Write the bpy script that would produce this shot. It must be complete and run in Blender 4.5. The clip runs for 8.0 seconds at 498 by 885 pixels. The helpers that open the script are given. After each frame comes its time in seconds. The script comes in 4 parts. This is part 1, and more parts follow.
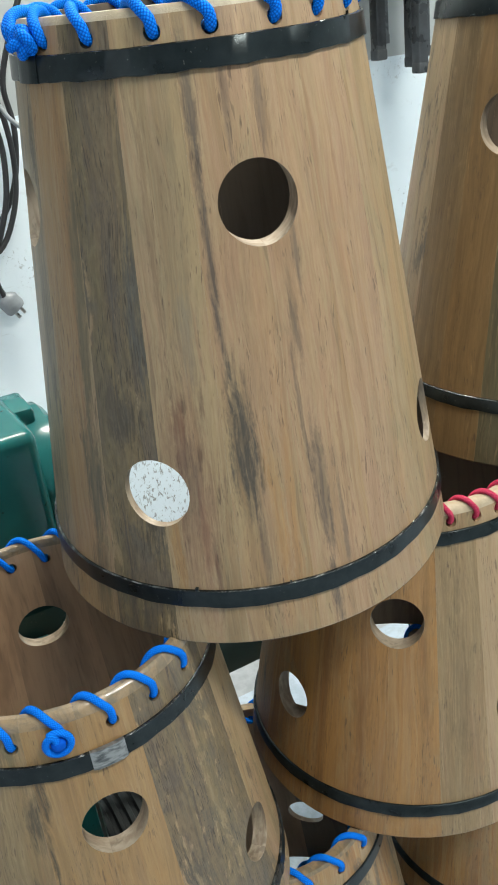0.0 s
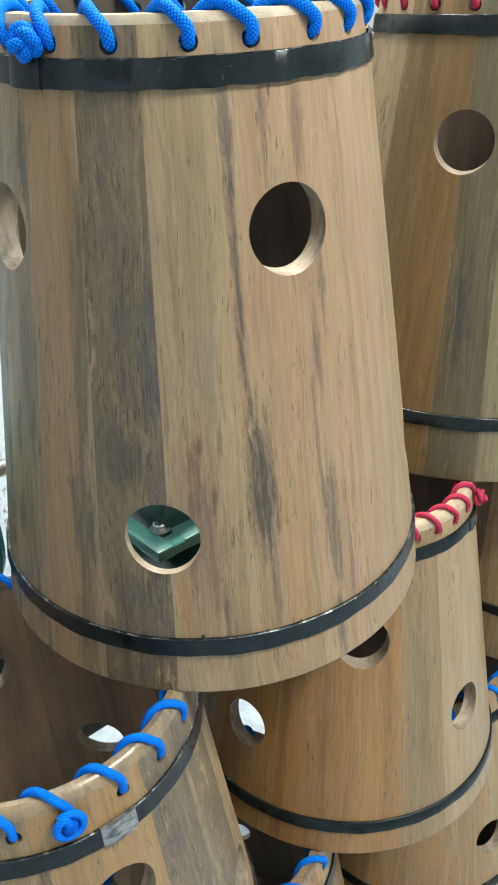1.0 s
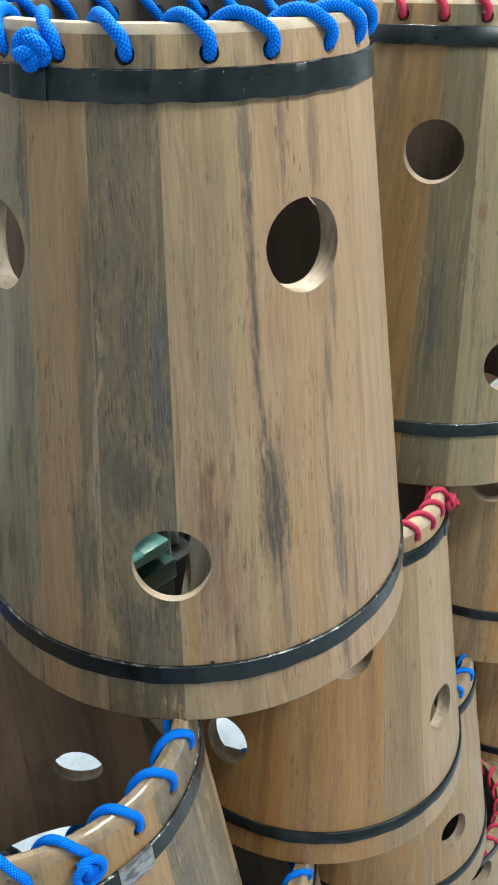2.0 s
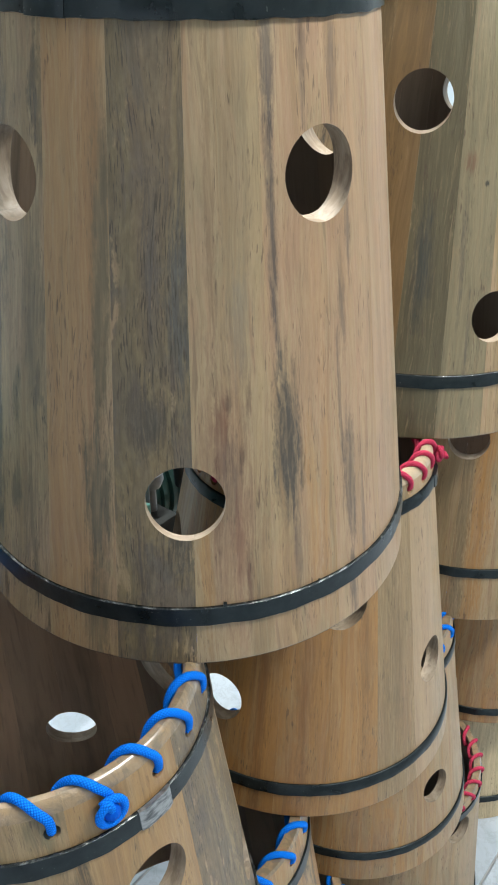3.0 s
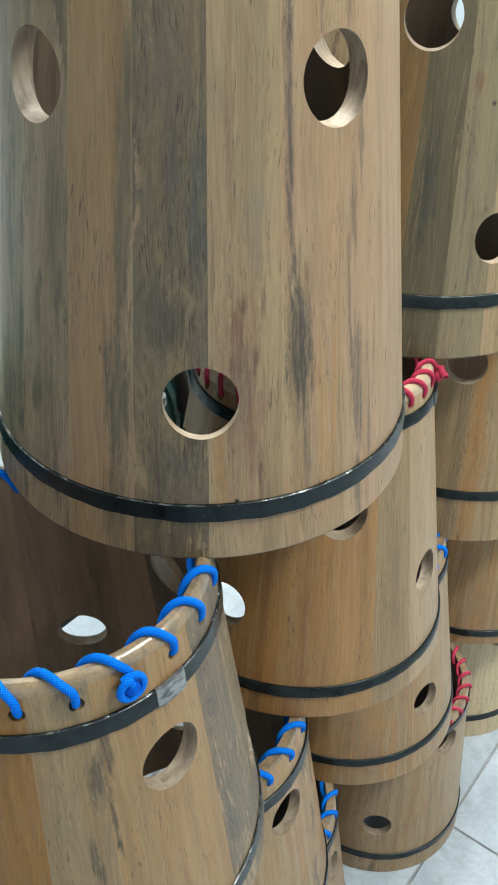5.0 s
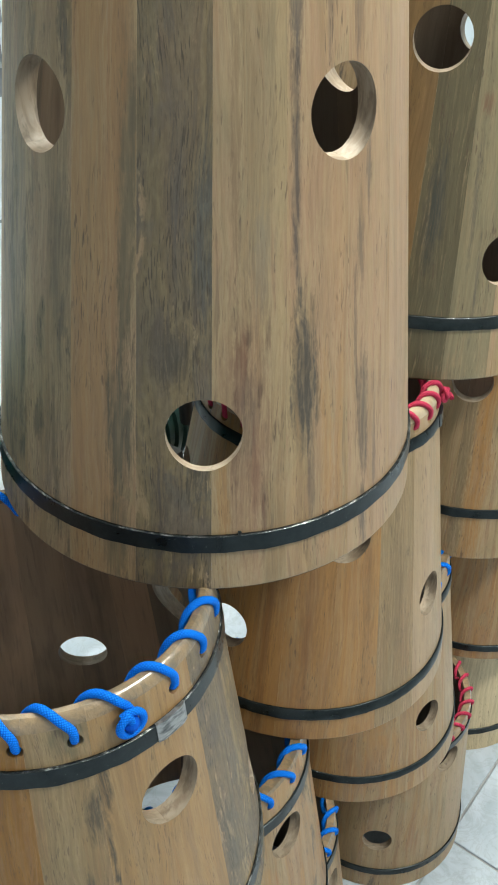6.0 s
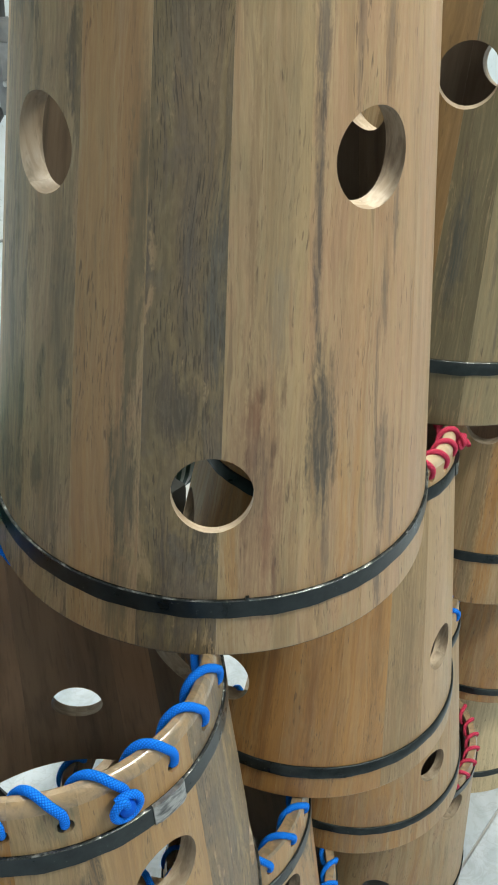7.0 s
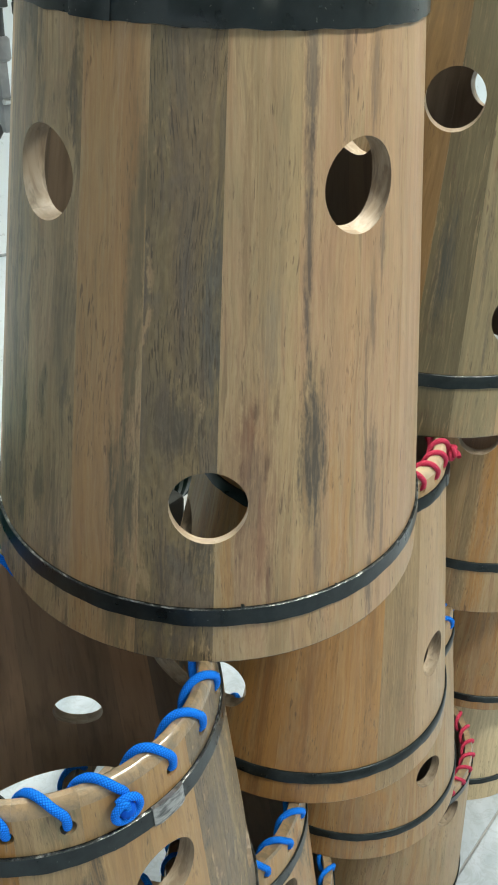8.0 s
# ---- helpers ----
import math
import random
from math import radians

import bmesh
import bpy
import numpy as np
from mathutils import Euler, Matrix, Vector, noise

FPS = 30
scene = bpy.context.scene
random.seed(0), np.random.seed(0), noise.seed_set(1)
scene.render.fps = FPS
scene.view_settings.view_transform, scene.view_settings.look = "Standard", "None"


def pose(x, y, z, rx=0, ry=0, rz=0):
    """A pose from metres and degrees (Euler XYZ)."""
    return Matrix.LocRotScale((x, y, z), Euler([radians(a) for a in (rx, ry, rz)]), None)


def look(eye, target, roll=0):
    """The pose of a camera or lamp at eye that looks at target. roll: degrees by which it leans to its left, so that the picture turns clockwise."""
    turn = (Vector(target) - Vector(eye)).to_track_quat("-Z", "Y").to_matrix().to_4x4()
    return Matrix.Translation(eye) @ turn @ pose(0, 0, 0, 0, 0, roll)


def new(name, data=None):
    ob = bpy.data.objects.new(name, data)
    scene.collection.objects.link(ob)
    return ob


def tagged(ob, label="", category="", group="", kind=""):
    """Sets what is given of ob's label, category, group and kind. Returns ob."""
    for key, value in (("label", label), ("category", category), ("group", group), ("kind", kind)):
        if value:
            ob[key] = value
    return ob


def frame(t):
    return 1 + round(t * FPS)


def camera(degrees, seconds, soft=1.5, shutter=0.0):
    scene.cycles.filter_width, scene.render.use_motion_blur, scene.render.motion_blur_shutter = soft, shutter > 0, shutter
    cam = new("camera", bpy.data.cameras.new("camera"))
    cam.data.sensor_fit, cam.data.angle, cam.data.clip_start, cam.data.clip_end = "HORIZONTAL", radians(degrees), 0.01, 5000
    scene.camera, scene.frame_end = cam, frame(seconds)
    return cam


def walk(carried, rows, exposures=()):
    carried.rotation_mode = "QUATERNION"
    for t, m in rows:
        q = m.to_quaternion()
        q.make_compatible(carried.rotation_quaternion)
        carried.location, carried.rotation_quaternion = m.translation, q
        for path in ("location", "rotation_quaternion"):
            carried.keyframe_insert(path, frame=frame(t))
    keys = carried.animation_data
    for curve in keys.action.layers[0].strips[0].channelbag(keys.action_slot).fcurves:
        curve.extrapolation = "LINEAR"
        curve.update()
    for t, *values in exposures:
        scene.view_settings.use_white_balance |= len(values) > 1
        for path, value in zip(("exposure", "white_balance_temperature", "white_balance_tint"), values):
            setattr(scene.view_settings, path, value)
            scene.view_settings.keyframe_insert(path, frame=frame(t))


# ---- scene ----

# ---- camera and its walk ----
cam = camera(32.48, 8.0, 1.9)
PATH = [
    (0.0, -0.0000, 0.0000, 1.3285, 63.44, 6.35, -29.51),
    (0.5, -0.0440, 0.0529, 1.3401, 62.31, 4.55, -35.51),
    (1.0, -0.0751, 0.1062, 1.3492, 61.78, 2.55, -41.77),
    (1.2, -0.0793, 0.1229, 1.3528, 61.41, 2.16, -43.45),
    (2.3, -0.1180, 0.1705, 1.3561, 61.47, 0.84, -49.67),
    (2.5, -0.1249, 0.1761, 1.3521, 61.28, 0.56, -50.42),
    (3.0, -0.1393, 0.1822, 1.3289, 60.66, 0.36, -51.71),
    (3.5, -0.1513, 0.1768, 1.3161, 57.94, 0.21, -52.14),
    (4.0, -0.1611, 0.1682, 1.3147, 57.14, 0.04, -52.21),
    (4.5, -0.1708, 0.1633, 1.3184, 57.03, 0.12, -52.23),
    (4.7, -0.1742, 0.1661, 1.3183, 56.99, -0.11, -52.10),
    (5.8, -0.1629, 0.1807, 1.3287, 56.75, -0.79, -51.52),
    (6.0, -0.1602, 0.1823, 1.3323, 56.83, -0.76, -51.41),
    (6.5, -0.1451, 0.1969, 1.3396, 57.08, -1.10, -51.16),
    (7.0, -0.1315, 0.2136, 1.3360, 57.80, -1.83, -50.68),
    (7.5, -0.1378, 0.2130, 1.3411, 57.75, -2.06, -50.49),
    (8.0, -0.1419, 0.2028, 1.3487, 58.44, -1.67, -50.92),
]
walk(cam, [(t, pose(x, y, z, rx, ry, rz)) for t, x, y, z, rx, ry, rz in PATH], [(0.0, -0.10, 6800, 10), (0.5, -0.08, 6800, 10), (1.0, 0.20, 6800, 10), (1.7, 0.12, 6750, 10), (2.5, 0.10, 6700, 10), (3.0, 0.09, 6700, 13),
    (3.5, 0.09, 6700, 15), (4.0, 0.08, 6700, 15), (4.5, 0.08, 6700, 10), (6.0, 0.01, 7000, 9), (7.0, -0.02, 7350, 9), (8.0, 0.04, 7350, 9)])

# ---- world and lights ----
world = bpy.data.worlds.new("sky")
scene.world = world
world.use_nodes = True
wn = world.node_tree.nodes
sky = wn.new("ShaderNodeTexSky")
sky.sky_type, sky.sun_disc = "NISHITA", False
sky.sun_elevation, sky.sun_rotation = radians(48), radians(200)
world.node_tree.links.new(sky.outputs[0], wn["Background"].inputs[0])
wn["Background"].inputs[1].default_value = 0.12


def area_lamp(name, m, sx, sy, watts, colour):
    d = bpy.data.lights.new(name, "AREA")
    d.shape, d.size, d.size_y, d.energy, d.color = "RECTANGLE", sx, sy, watts, colour
    ob = new(name, d)
    ob.matrix_world = m
    return ob


# first lamp: added side fill; the doorway there is unseen and assumed
area_lamp("assumed_door_fill", look((-2.62, -0.4, 1.22), (1.0, 0.2, 0.9)), 2.5, 2.3, 10, (0.88, 0.95, 1.0))
area_lamp("tube_light_front", look((0.80, -0.75, 2.80), (0.80, -0.75, 0.0)), 1.2, 0.12, 64, (0.96, 1.0, 0.95))
area_lamp("tube_light_back", look((0.9, 1.05, 2.80), (0.9, 1.05, 0.0)), 1.2, 0.12, 72, (0.96, 1.0, 0.95))

# ---- materials ----
def material(name):
    m = bpy.data.materials.new(name)
    m.use_nodes = True
    nt = m.node_tree
    return m, nt, nt.nodes["Principled BSDF"]


def node(nt, kind, **values):
    n = nt.nodes.new("ShaderNode" + kind)
    for key, value in values.items():
        if key in n.inputs:
            n.inputs[key].default_value = value
    return n


def math_node(nt, op, a, b=None, clamp=False):
    n = nt.nodes.new("ShaderNodeMath")
    n.operation, n.use_clamp = op, clamp
    for i, v in enumerate((a, b)):
        if v is None:
            continue
        if isinstance(v, (int, float)):
            n.inputs[i].default_value = v
        else:
            nt.links.new(v, n.inputs[i])
    return n.outputs[0]


def mix(nt, fac, a, b, blend="MIX"):
    n = nt.nodes.new("ShaderNodeMix")
    n.data_type, n.blend_type = "RGBA", blend
    for sock, v in ((n.inputs[0], fac), (n.inputs[6], a), (n.inputs[7], b)):
        if isinstance(v, (int, float)):
            sock.default_value = v
        elif isinstance(v, tuple):
            sock.default_value = (*v, 1.0)
        else:
            nt.links.new(v, sock)
    return n.outputs[2]


def noise_at(nt, vec, scale, detail=3.0, rough=0.55, dist=0.0):
    n = node(nt, "TexNoise", Scale=1.0, Detail=detail, Roughness=rough, Distortion=dist)
    mp = node(nt, "Mapping")
    mp.inputs["Scale"].default_value = scale
    nt.links.new(vec, mp.inputs["Vector"])
    nt.links.new(mp.outputs[0], n.inputs["Vector"])
    return n.outputs["Fac"]


def ramp(nt, fac, lo, hi):
    n = nt.nodes.new("ShaderNodeMapRange")
    n.interpolation_type = "SMOOTHSTEP"
    nt.links.new(fac, n.inputs[0])
    n.inputs[1].default_value, n.inputs[2].default_value = lo, hi
    return n.outputs[0]


def bump(nt, bsdf, height, strength, distance):
    b = node(nt, "Bump", Strength=strength, Distance=distance)
    nt.links.new(height, b.inputs["Height"])
    nt.links.new(b.outputs[0], bsdf.inputs["Normal"])


def object_vec(nt, spread=40.0):
    tc, oi = nt.nodes.new("ShaderNodeTexCoord"), nt.nodes.new("ShaderNodeObjectInfo")
    add = nt.nodes.new("ShaderNodeVectorMath")
    add.operation = "ADD"
    cmb = nt.nodes.new("ShaderNodeCombineXYZ")
    r = math_node(nt, "MULTIPLY", oi.outputs["Random"], spread)
    for i, k in enumerate((1.0, 0.7, 0.43)):
        nt.links.new(math_node(nt, "MULTIPLY", r, k), cmb.inputs[i])
    nt.links.new(tc.outputs["Object"], add.inputs[0])
    nt.links.new(cmb.outputs[0], add.inputs[1])
    return add.outputs[0], oi, tc


def make_wood(name, marks=()):
    """Sanded hardwood; the object's colour gives stain (r), warmth (g) and streaks (b).
    marks: stains, tones and painted shade or sheen of one board, as (across, along, half width, half length, strength,
    colour)."""
    m, nt, bsdf = material(name)
    vec, oi, tc = object_vec(nt)
    sep = nt.nodes.new("ShaderNodeSeparateColor")
    nt.links.new(oi.outputs["Color"], sep.inputs[0])
    stain, warm, streak = sep.outputs[0], sep.outputs[1], sep.outputs[2]

    def dev(x, gain):
        return math_node(nt, "MULTIPLY", math_node(nt, "SUBTRACT", x, 0.5), gain)

    def total(*xs):
        out = xs[0]
        for x in xs[1:]:
            out = math_node(nt, "ADD", out, x)
        return out

    # grain that wanders across the board
    drift = nt.nodes.new("ShaderNodeCombineXYZ")
    nt.links.new(total(dev(noise_at(nt, vec, (0, 26, 7), 2, 0.5), 0.014), dev(noise_at(nt, vec, (0, 60, 22), 2, 0.5), 0.004)), drift.inputs[1])
    bent = nt.nodes.new("ShaderNodeVectorMath")
    bent.operation = "ADD"
    nt.links.new(vec, bent.inputs[0])
    nt.links.new(drift.outputs[0], bent.inputs[1])
    vec = bent.outputs[0]
    fine = noise_at(nt, vec, (0, 640, 40), 4, 0.7)
    grain = noise_at(nt, vec, (0, 190, 8.5), 4, 0.62, 0.5)
    bands = noise_at(nt, vec, (0, 74, 5.5), 3, 0.55, 0.5)
    hue = noise_at(nt, vec, (0, 46, 5.5), 4, 0.6, 0.6)
    tint = noise_at(nt, vec, (0, 92, 11.0), 3, 0.6, 0.5)
    patch = noise_at(nt, vec, (0, 48, 10.0), 5, 0.68, 0.7)
    mottle = noise_at(nt, vec, (0, 340, 95.0), 4, 0.75, 0.4)
    pore = noise_at(nt, vec, (0, 1050, 80), 2, 0.5, 0.1)
    blotch = noise_at(nt, vec, (0, 75, 15.0), 6, 0.72, 1.1)
    strand = noise_at(nt, vec, (0, 400, 17.0), 3, 0.6, 0.3)
    pore_zone = noise_at(nt, vec, (0, 64, 12), 3, 0.6, 0.5)
    fleck = noise_at(nt, vec, (0, 330, 40), 3, 0.6, 0.4)
    line = noise_at(nt, vec, (0, 175, 13.0), 4, 0.65, 0.5)
    cloud = noise_at(nt, vec, (0, 25, 15.0), 5, 0.66, 0.6)
    cast = noise_at(nt, vec, (0, 34, 19.0), 5, 0.66, 0.8)
    dash = noise_at(nt, vec, (0, 520, 62), 2, 0.5, 0.1)
    cr = nt.nodes.new("ShaderNodeValToRGB")
    nt.links.new(ramp(nt, total(hue, dev(grain, 0.35)), 0.24, 0.76), cr.inputs[0])
    el = cr.color_ramp.elements
    el[0].position, el[0].color = 0.0, (0.282, 0.216, 0.130, 1)
    el[1].position, el[1].color = 1.0, (0.368, 0.240, 0.152, 1)
    for p, c in ((0.26, (0.352, 0.256, 0.155, 1)), (0.50, (0.405, 0.298, 0.186, 1)), (0.74, (0.400, 0.270, 0.172, 1))):
        e = el.new(p)
        e.color = c
    ochre = mix(nt, ramp(nt, total(hue, dev(grain, 0.45)), 0.34, 0.66), (0.430, 0.212, 0.064), (0.290, 0.130, 0.040))
    w = total(math_node(nt, "MULTIPLY", warm, 1.15), dev(bands, 1.7))
    col = mix(nt, math_node(nt, "MULTIPLY", ramp(nt, w, 0.22, 1.05), 0.85), cr.outputs[0], ochre)
    # growth rings as soft long lines
    col = mix(nt, math_node(nt, "MULTIPLY", ramp(nt, grain, 0.50, 0.72), 0.26), col, (0.235, 0.142, 0.082))
    # bands of earlier and later growth
    band = noise_at(nt, vec, (0, 125, 3.6), 3, 0.55, 0.35)
    col = mix(nt, math_node(nt, "MULTIPLY", ramp(nt, band, 0.52, 0.62), 0.50), col, (0.270, 0.166, 0.088))
    col = mix(nt, math_node(nt, "MULTIPLY", ramp(nt, band, 0.46, 0.36), 0.45), col, (0.455, 0.325, 0.188))
    # pinkish and greenish casts
    col = mix(nt, math_node(nt, "MULTIPLY", ramp(nt, tint, 0.56, 0.72), 0.35), col, (0.350, 0.218, 0.150))
    col = mix(nt, math_node(nt, "MULTIPLY", ramp(nt, patch, 0.55, 0.72), 0.40), col, (0.270, 0.228, 0.142))
    col = mix(nt, math_node(nt, "MULTIPLY", ramp(nt, cloud, 0.50, 0.66), 0.42), col, (0.368, 0.248, 0.142))
    col = mix(nt, math_node(nt, "MULTIPLY", ramp(nt, cast, 0.52, 0.68), 0.45), col, (0.310, 0.250, 0.148))
    # olive, violet and blue-grey sap stain with a granular edge
    spread = total(math_node(nt, "MULTIPLY", stain, 0.75), 0.25)
    s = total(math_node(nt, "MULTIPLY", stain, 0.70), math_node(nt, "MULTIPLY", spread, total(dev(patch, 1.5), dev(bands, 1.0), dev(cloud, 1.3), dev(blotch, 1.2), dev(mottle, 1.0))))
    grey = mix(nt, ramp(nt, hue, 0.38, 0.60), (0.240, 0.178, 0.096), (0.186, 0.138, 0.086))
    grey = mix(nt, math_node(nt, "MULTIPLY", ramp(nt, tint, 0.52, 0.68), 0.50), grey, (0.124, 0.106, 0.078))
    grey = mix(nt, math_node(nt, "MULTIPLY", ramp(nt, bands, 0.50, 0.34), 0.4), grey, (0.235, 0.188, 0.110))
    grey = mix(nt, math_node(nt, "MULTIPLY", ramp(nt, line, 0.52, 0.72), 0.65), grey, (0.072, 0.060, 0.046))
    grey = mix(nt, math_node(nt, "MULTIPLY", ramp(nt, fleck, 0.62, 0.76), 0.12), grey, (0.250, 0.200, 0.122))
    grey = mix(nt, math_node(nt, "MULTIPLY", ramp(nt, total(cloud, dev(line, 0.35)), 0.47, 0.60), 0.66), grey, (0.128, 0.108, 0.098))
    grey = mix(nt, math_node(nt, "MULTIPLY", ramp(nt, total(cast, dev(strand, 0.3)), 0.50, 0.61), 0.55), grey, (0.098, 0.096, 0.092))
    grey = mix(nt, math_node(nt, "MULTIPLY", ramp(nt, total(strand, dev(blotch, 0.7)), 0.48, 0.66), 0.60), grey, (0.098, 0.082, 0.064))
    grey = mix(nt, math_node(nt, "MULTIPLY", ramp(nt, total(blotch, dev(mottle, 0.3)), 0.54, 0.62), 0.45), grey, (0.128, 0.104, 0.070))
    stained = ramp(nt, s, 0.25, 0.43)
    col = mix(nt, math_node(nt, "MULTIPLY", stained, 0.86), col, grey)
    # dark streaks along the grain, in clusters
    k = math_node(nt, "MULTIPLY", ramp(nt, total(line, dev(mottle, 0.10)), 0.575, 0.68), streak, True)
    col = mix(nt, math_node(nt, "MULTIPLY", k, 0.80), col, (0.092, 0.062, 0.052))
    for i, (my, mz, ry, rz, power, tone) in enumerate(marks):
        sp = nt.nodes.new("ShaderNodeSeparateXYZ")
        nt.links.new(tc.outputs["Object"], sp.inputs[0])
        dy = total(math_node(nt, "DIVIDE", math_node(nt, "SUBTRACT", sp.outputs[1], my), ry), dev(patch, 1.5))
        dz = math_node(nt, "DIVIDE", math_node(nt, "SUBTRACT", sp.outputs[2], mz), rz)
        d = math_node(nt, "SQRT", total(math_node(nt, "MULTIPLY", dy, dy), math_node(nt, "MULTIPLY", dz, dz)))
        d = total(d, dev(line, 1.6), dev(mottle, 1.3), dev(fine, 1.0))
        fac = math_node(nt, "MULTIPLY", math_node(nt, "SUBTRACT", 1.0, ramp(nt, d, 0.25, 1.25)), total(0.58, math_node(nt, "MULTIPLY", ramp(nt, total(strand, dev(blotch, 0.5)), 0.38, 0.60), 0.55)), True)
        col = mix(nt, math_node(nt, "MULTIPLY", fac, power), col, mix(nt, ramp(nt, grain, 0.40, 0.66), tone, tuple(0.80 * c for c in tone)))
    # open pores: hairlines along the grain
    f = math_node(nt, "MULTIPLY", ramp(nt, total(pore, math_node(nt, "MULTIPLY", stained, 0.015)), 0.575, 0.65), ramp(nt, total(pore_zone, math_node(nt, "MULTIPLY", stained, 0.08)), 0.46, 0.62))
    f = math_node(nt, "MULTIPLY", f, total(math_node(nt, "MULTIPLY", stained, 0.40), 0.45))
    col = mix(nt, math_node(nt, "MULTIPLY", total(math_node(nt, "MULTIPLY", stained, 0.40), 0.12), ramp(nt, mottle, 0.64, 0.40)), col, mix(nt, 1.0, col, (0.62, 0.60, 0.57), "MULTIPLY"))
    g = math_node(nt, "MULTIPLY", ramp(nt, dash, 0.63, 0.68), ramp(nt, total(cast, dev(pore_zone, 0.8)), 0.46, 0.60))
    col = mix(nt, math_node(nt, "MULTIPLY", g, 0.62), col, (0.092, 0.058, 0.044))
    col = mix(nt, math_node(nt, "MULTIPLY", f, 0.9), col, (0.052, 0.040, 0.030))
    shade = mix(nt, ramp(nt, fine, 0.25, 0.75), (0.70, 0.65, 0.54), (0.98, 0.93, 0.80))
    col = mix(nt, 0.62, col, shade, "MULTIPLY")
    nt.links.new(col, bsdf.inputs["Base Color"])
    nt.links.new(total(0.34, math_node(nt, "MULTIPLY", fine, 0.22), math_node(nt, "MULTIPLY", patch, 0.10)), bsdf.inputs["Roughness"])
    bsdf.inputs["Specular IOR Level"].default_value = 0.45
    bsdf.inputs["Coat Weight"].default_value = 0.10
    bsdf.inputs["Coat Roughness"].default_value = 0.20
    bump(nt, bsdf, total(fine, math_node(nt, "MULTIPLY", f, -1.2)), 0.25, 0.0006)
    return m


wood = make_wood("stained_hardwood")
marked = {}


def marked_wood(marks):
    """One material for each set of marks."""
    key = str(marks)
    if key not in marked:
        marked[key] = make_wood("stained_hardwood_marked", marks)
    return marked[key]


def make_inside():
    """Rough sawn inside of the shells; warm staves are painted paler, as if lit."""
    m, nt, bsdf = material("sawn_inside")
    vec, oi, tc = object_vec(nt)
    a = noise_at(nt, vec, (0, 80, 5.0), 4, 0.6, 0.4)
    b = noise_at(nt, vec, (0, 300, 20.0), 3, 0.6)
    c = noise_at(nt, vec, (40, 40, 6.0), 3, 0.6)
    sep = nt.nodes.new("ShaderNodeSeparateColor")
    nt.links.new(oi.outputs["Color"], sep.inputs[0])
    # the paler red-brown of warm staves stands in for light falling inside
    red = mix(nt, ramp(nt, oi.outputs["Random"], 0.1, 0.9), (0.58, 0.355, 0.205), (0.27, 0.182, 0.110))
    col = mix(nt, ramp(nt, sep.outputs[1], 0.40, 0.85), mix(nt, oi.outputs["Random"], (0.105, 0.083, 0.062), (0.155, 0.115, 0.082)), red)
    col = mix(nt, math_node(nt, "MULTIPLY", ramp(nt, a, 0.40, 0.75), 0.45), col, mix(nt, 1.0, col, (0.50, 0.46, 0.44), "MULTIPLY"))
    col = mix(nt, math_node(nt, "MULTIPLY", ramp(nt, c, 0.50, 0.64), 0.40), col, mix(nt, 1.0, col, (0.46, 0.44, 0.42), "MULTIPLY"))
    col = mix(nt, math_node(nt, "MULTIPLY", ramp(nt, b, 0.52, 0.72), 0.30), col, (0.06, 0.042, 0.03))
    nt.links.new(col, bsdf.inputs["Base Color"])
    bsdf.inputs["Roughness"].default_value = 0.55
    bump(nt, bsdf, b, 0.3, 0.001)
    return m


wood_inside = make_inside()


def make_steel():
    m, nt, bsdf = material("blackened_steel")
    vec, oi, tc = object_vec(nt)
    a = noise_at(nt, vec, (60, 60, 60), 4, 0.6)
    b = noise_at(nt, vec, (500, 500, 500), 2)
    col = mix(nt, ramp(nt, a, 0.3, 0.75), (0.009, 0.014, 0.016), (0.021, 0.030, 0.033))
    col = mix(nt, ramp(nt, b, 0.70, 0.80), col, (0.16, 0.16, 0.15))
    nt.links.new(col, bsdf.inputs["Base Color"])
    bsdf.inputs["Metallic"].default_value = 0.55
    nt.links.new(math_node(nt, "ADD", 0.17, math_node(nt, "MULTIPLY", a, 0.28)), bsdf.inputs["Roughness"])
    dent = noise_at(nt, vec, (34, 34, 22), 2, 0.4)
    bump(nt, bsdf, math_node(nt, "ADD", dent, math_node(nt, "MULTIPLY", a, 0.25)), 0.32, 0.003)
    return m


steel = make_steel()


def make_weld():
    m, nt, bsdf = material("bare_steel")
    vec, oi, tc = object_vec(nt)
    a = noise_at(nt, vec, (90, 90, 260), 3, 0.6)
    nt.links.new(mix(nt, ramp(nt, a, 0.35, 0.62), (0.10, 0.105, 0.11), (0.36, 0.36, 0.355)), bsdf.inputs["Base Color"])
    bsdf.inputs["Metallic"].default_value = 0.8
    bsdf.inputs["Roughness"].default_value = 0.32
    bump(nt, bsdf, a, 0.6, 0.002)
    return m


weld = make_weld()


def make_glint_edge():
    """Hoop edge: black; flecks of pale rubbed metal paint in the glints along it."""
    m, nt, bsdf = material("glint_steel_edge")
    vec, oi, tc = object_vec(nt)
    a = noise_at(nt, vec, (130, 130, 30), 4, 0.7)
    nt.links.new(mix(nt, ramp(nt, a, 0.46, 0.70), (0.040, 0.046, 0.048), (0.36, 0.365, 0.36)), bsdf.inputs["Base Color"])
    bsdf.inputs["Metallic"].default_value = 0.85
    bsdf.inputs["Roughness"].default_value = 0.26
    bump(nt, bsdf, a, 0.5, 0.002)
    return m


glint_edge = make_glint_edge()


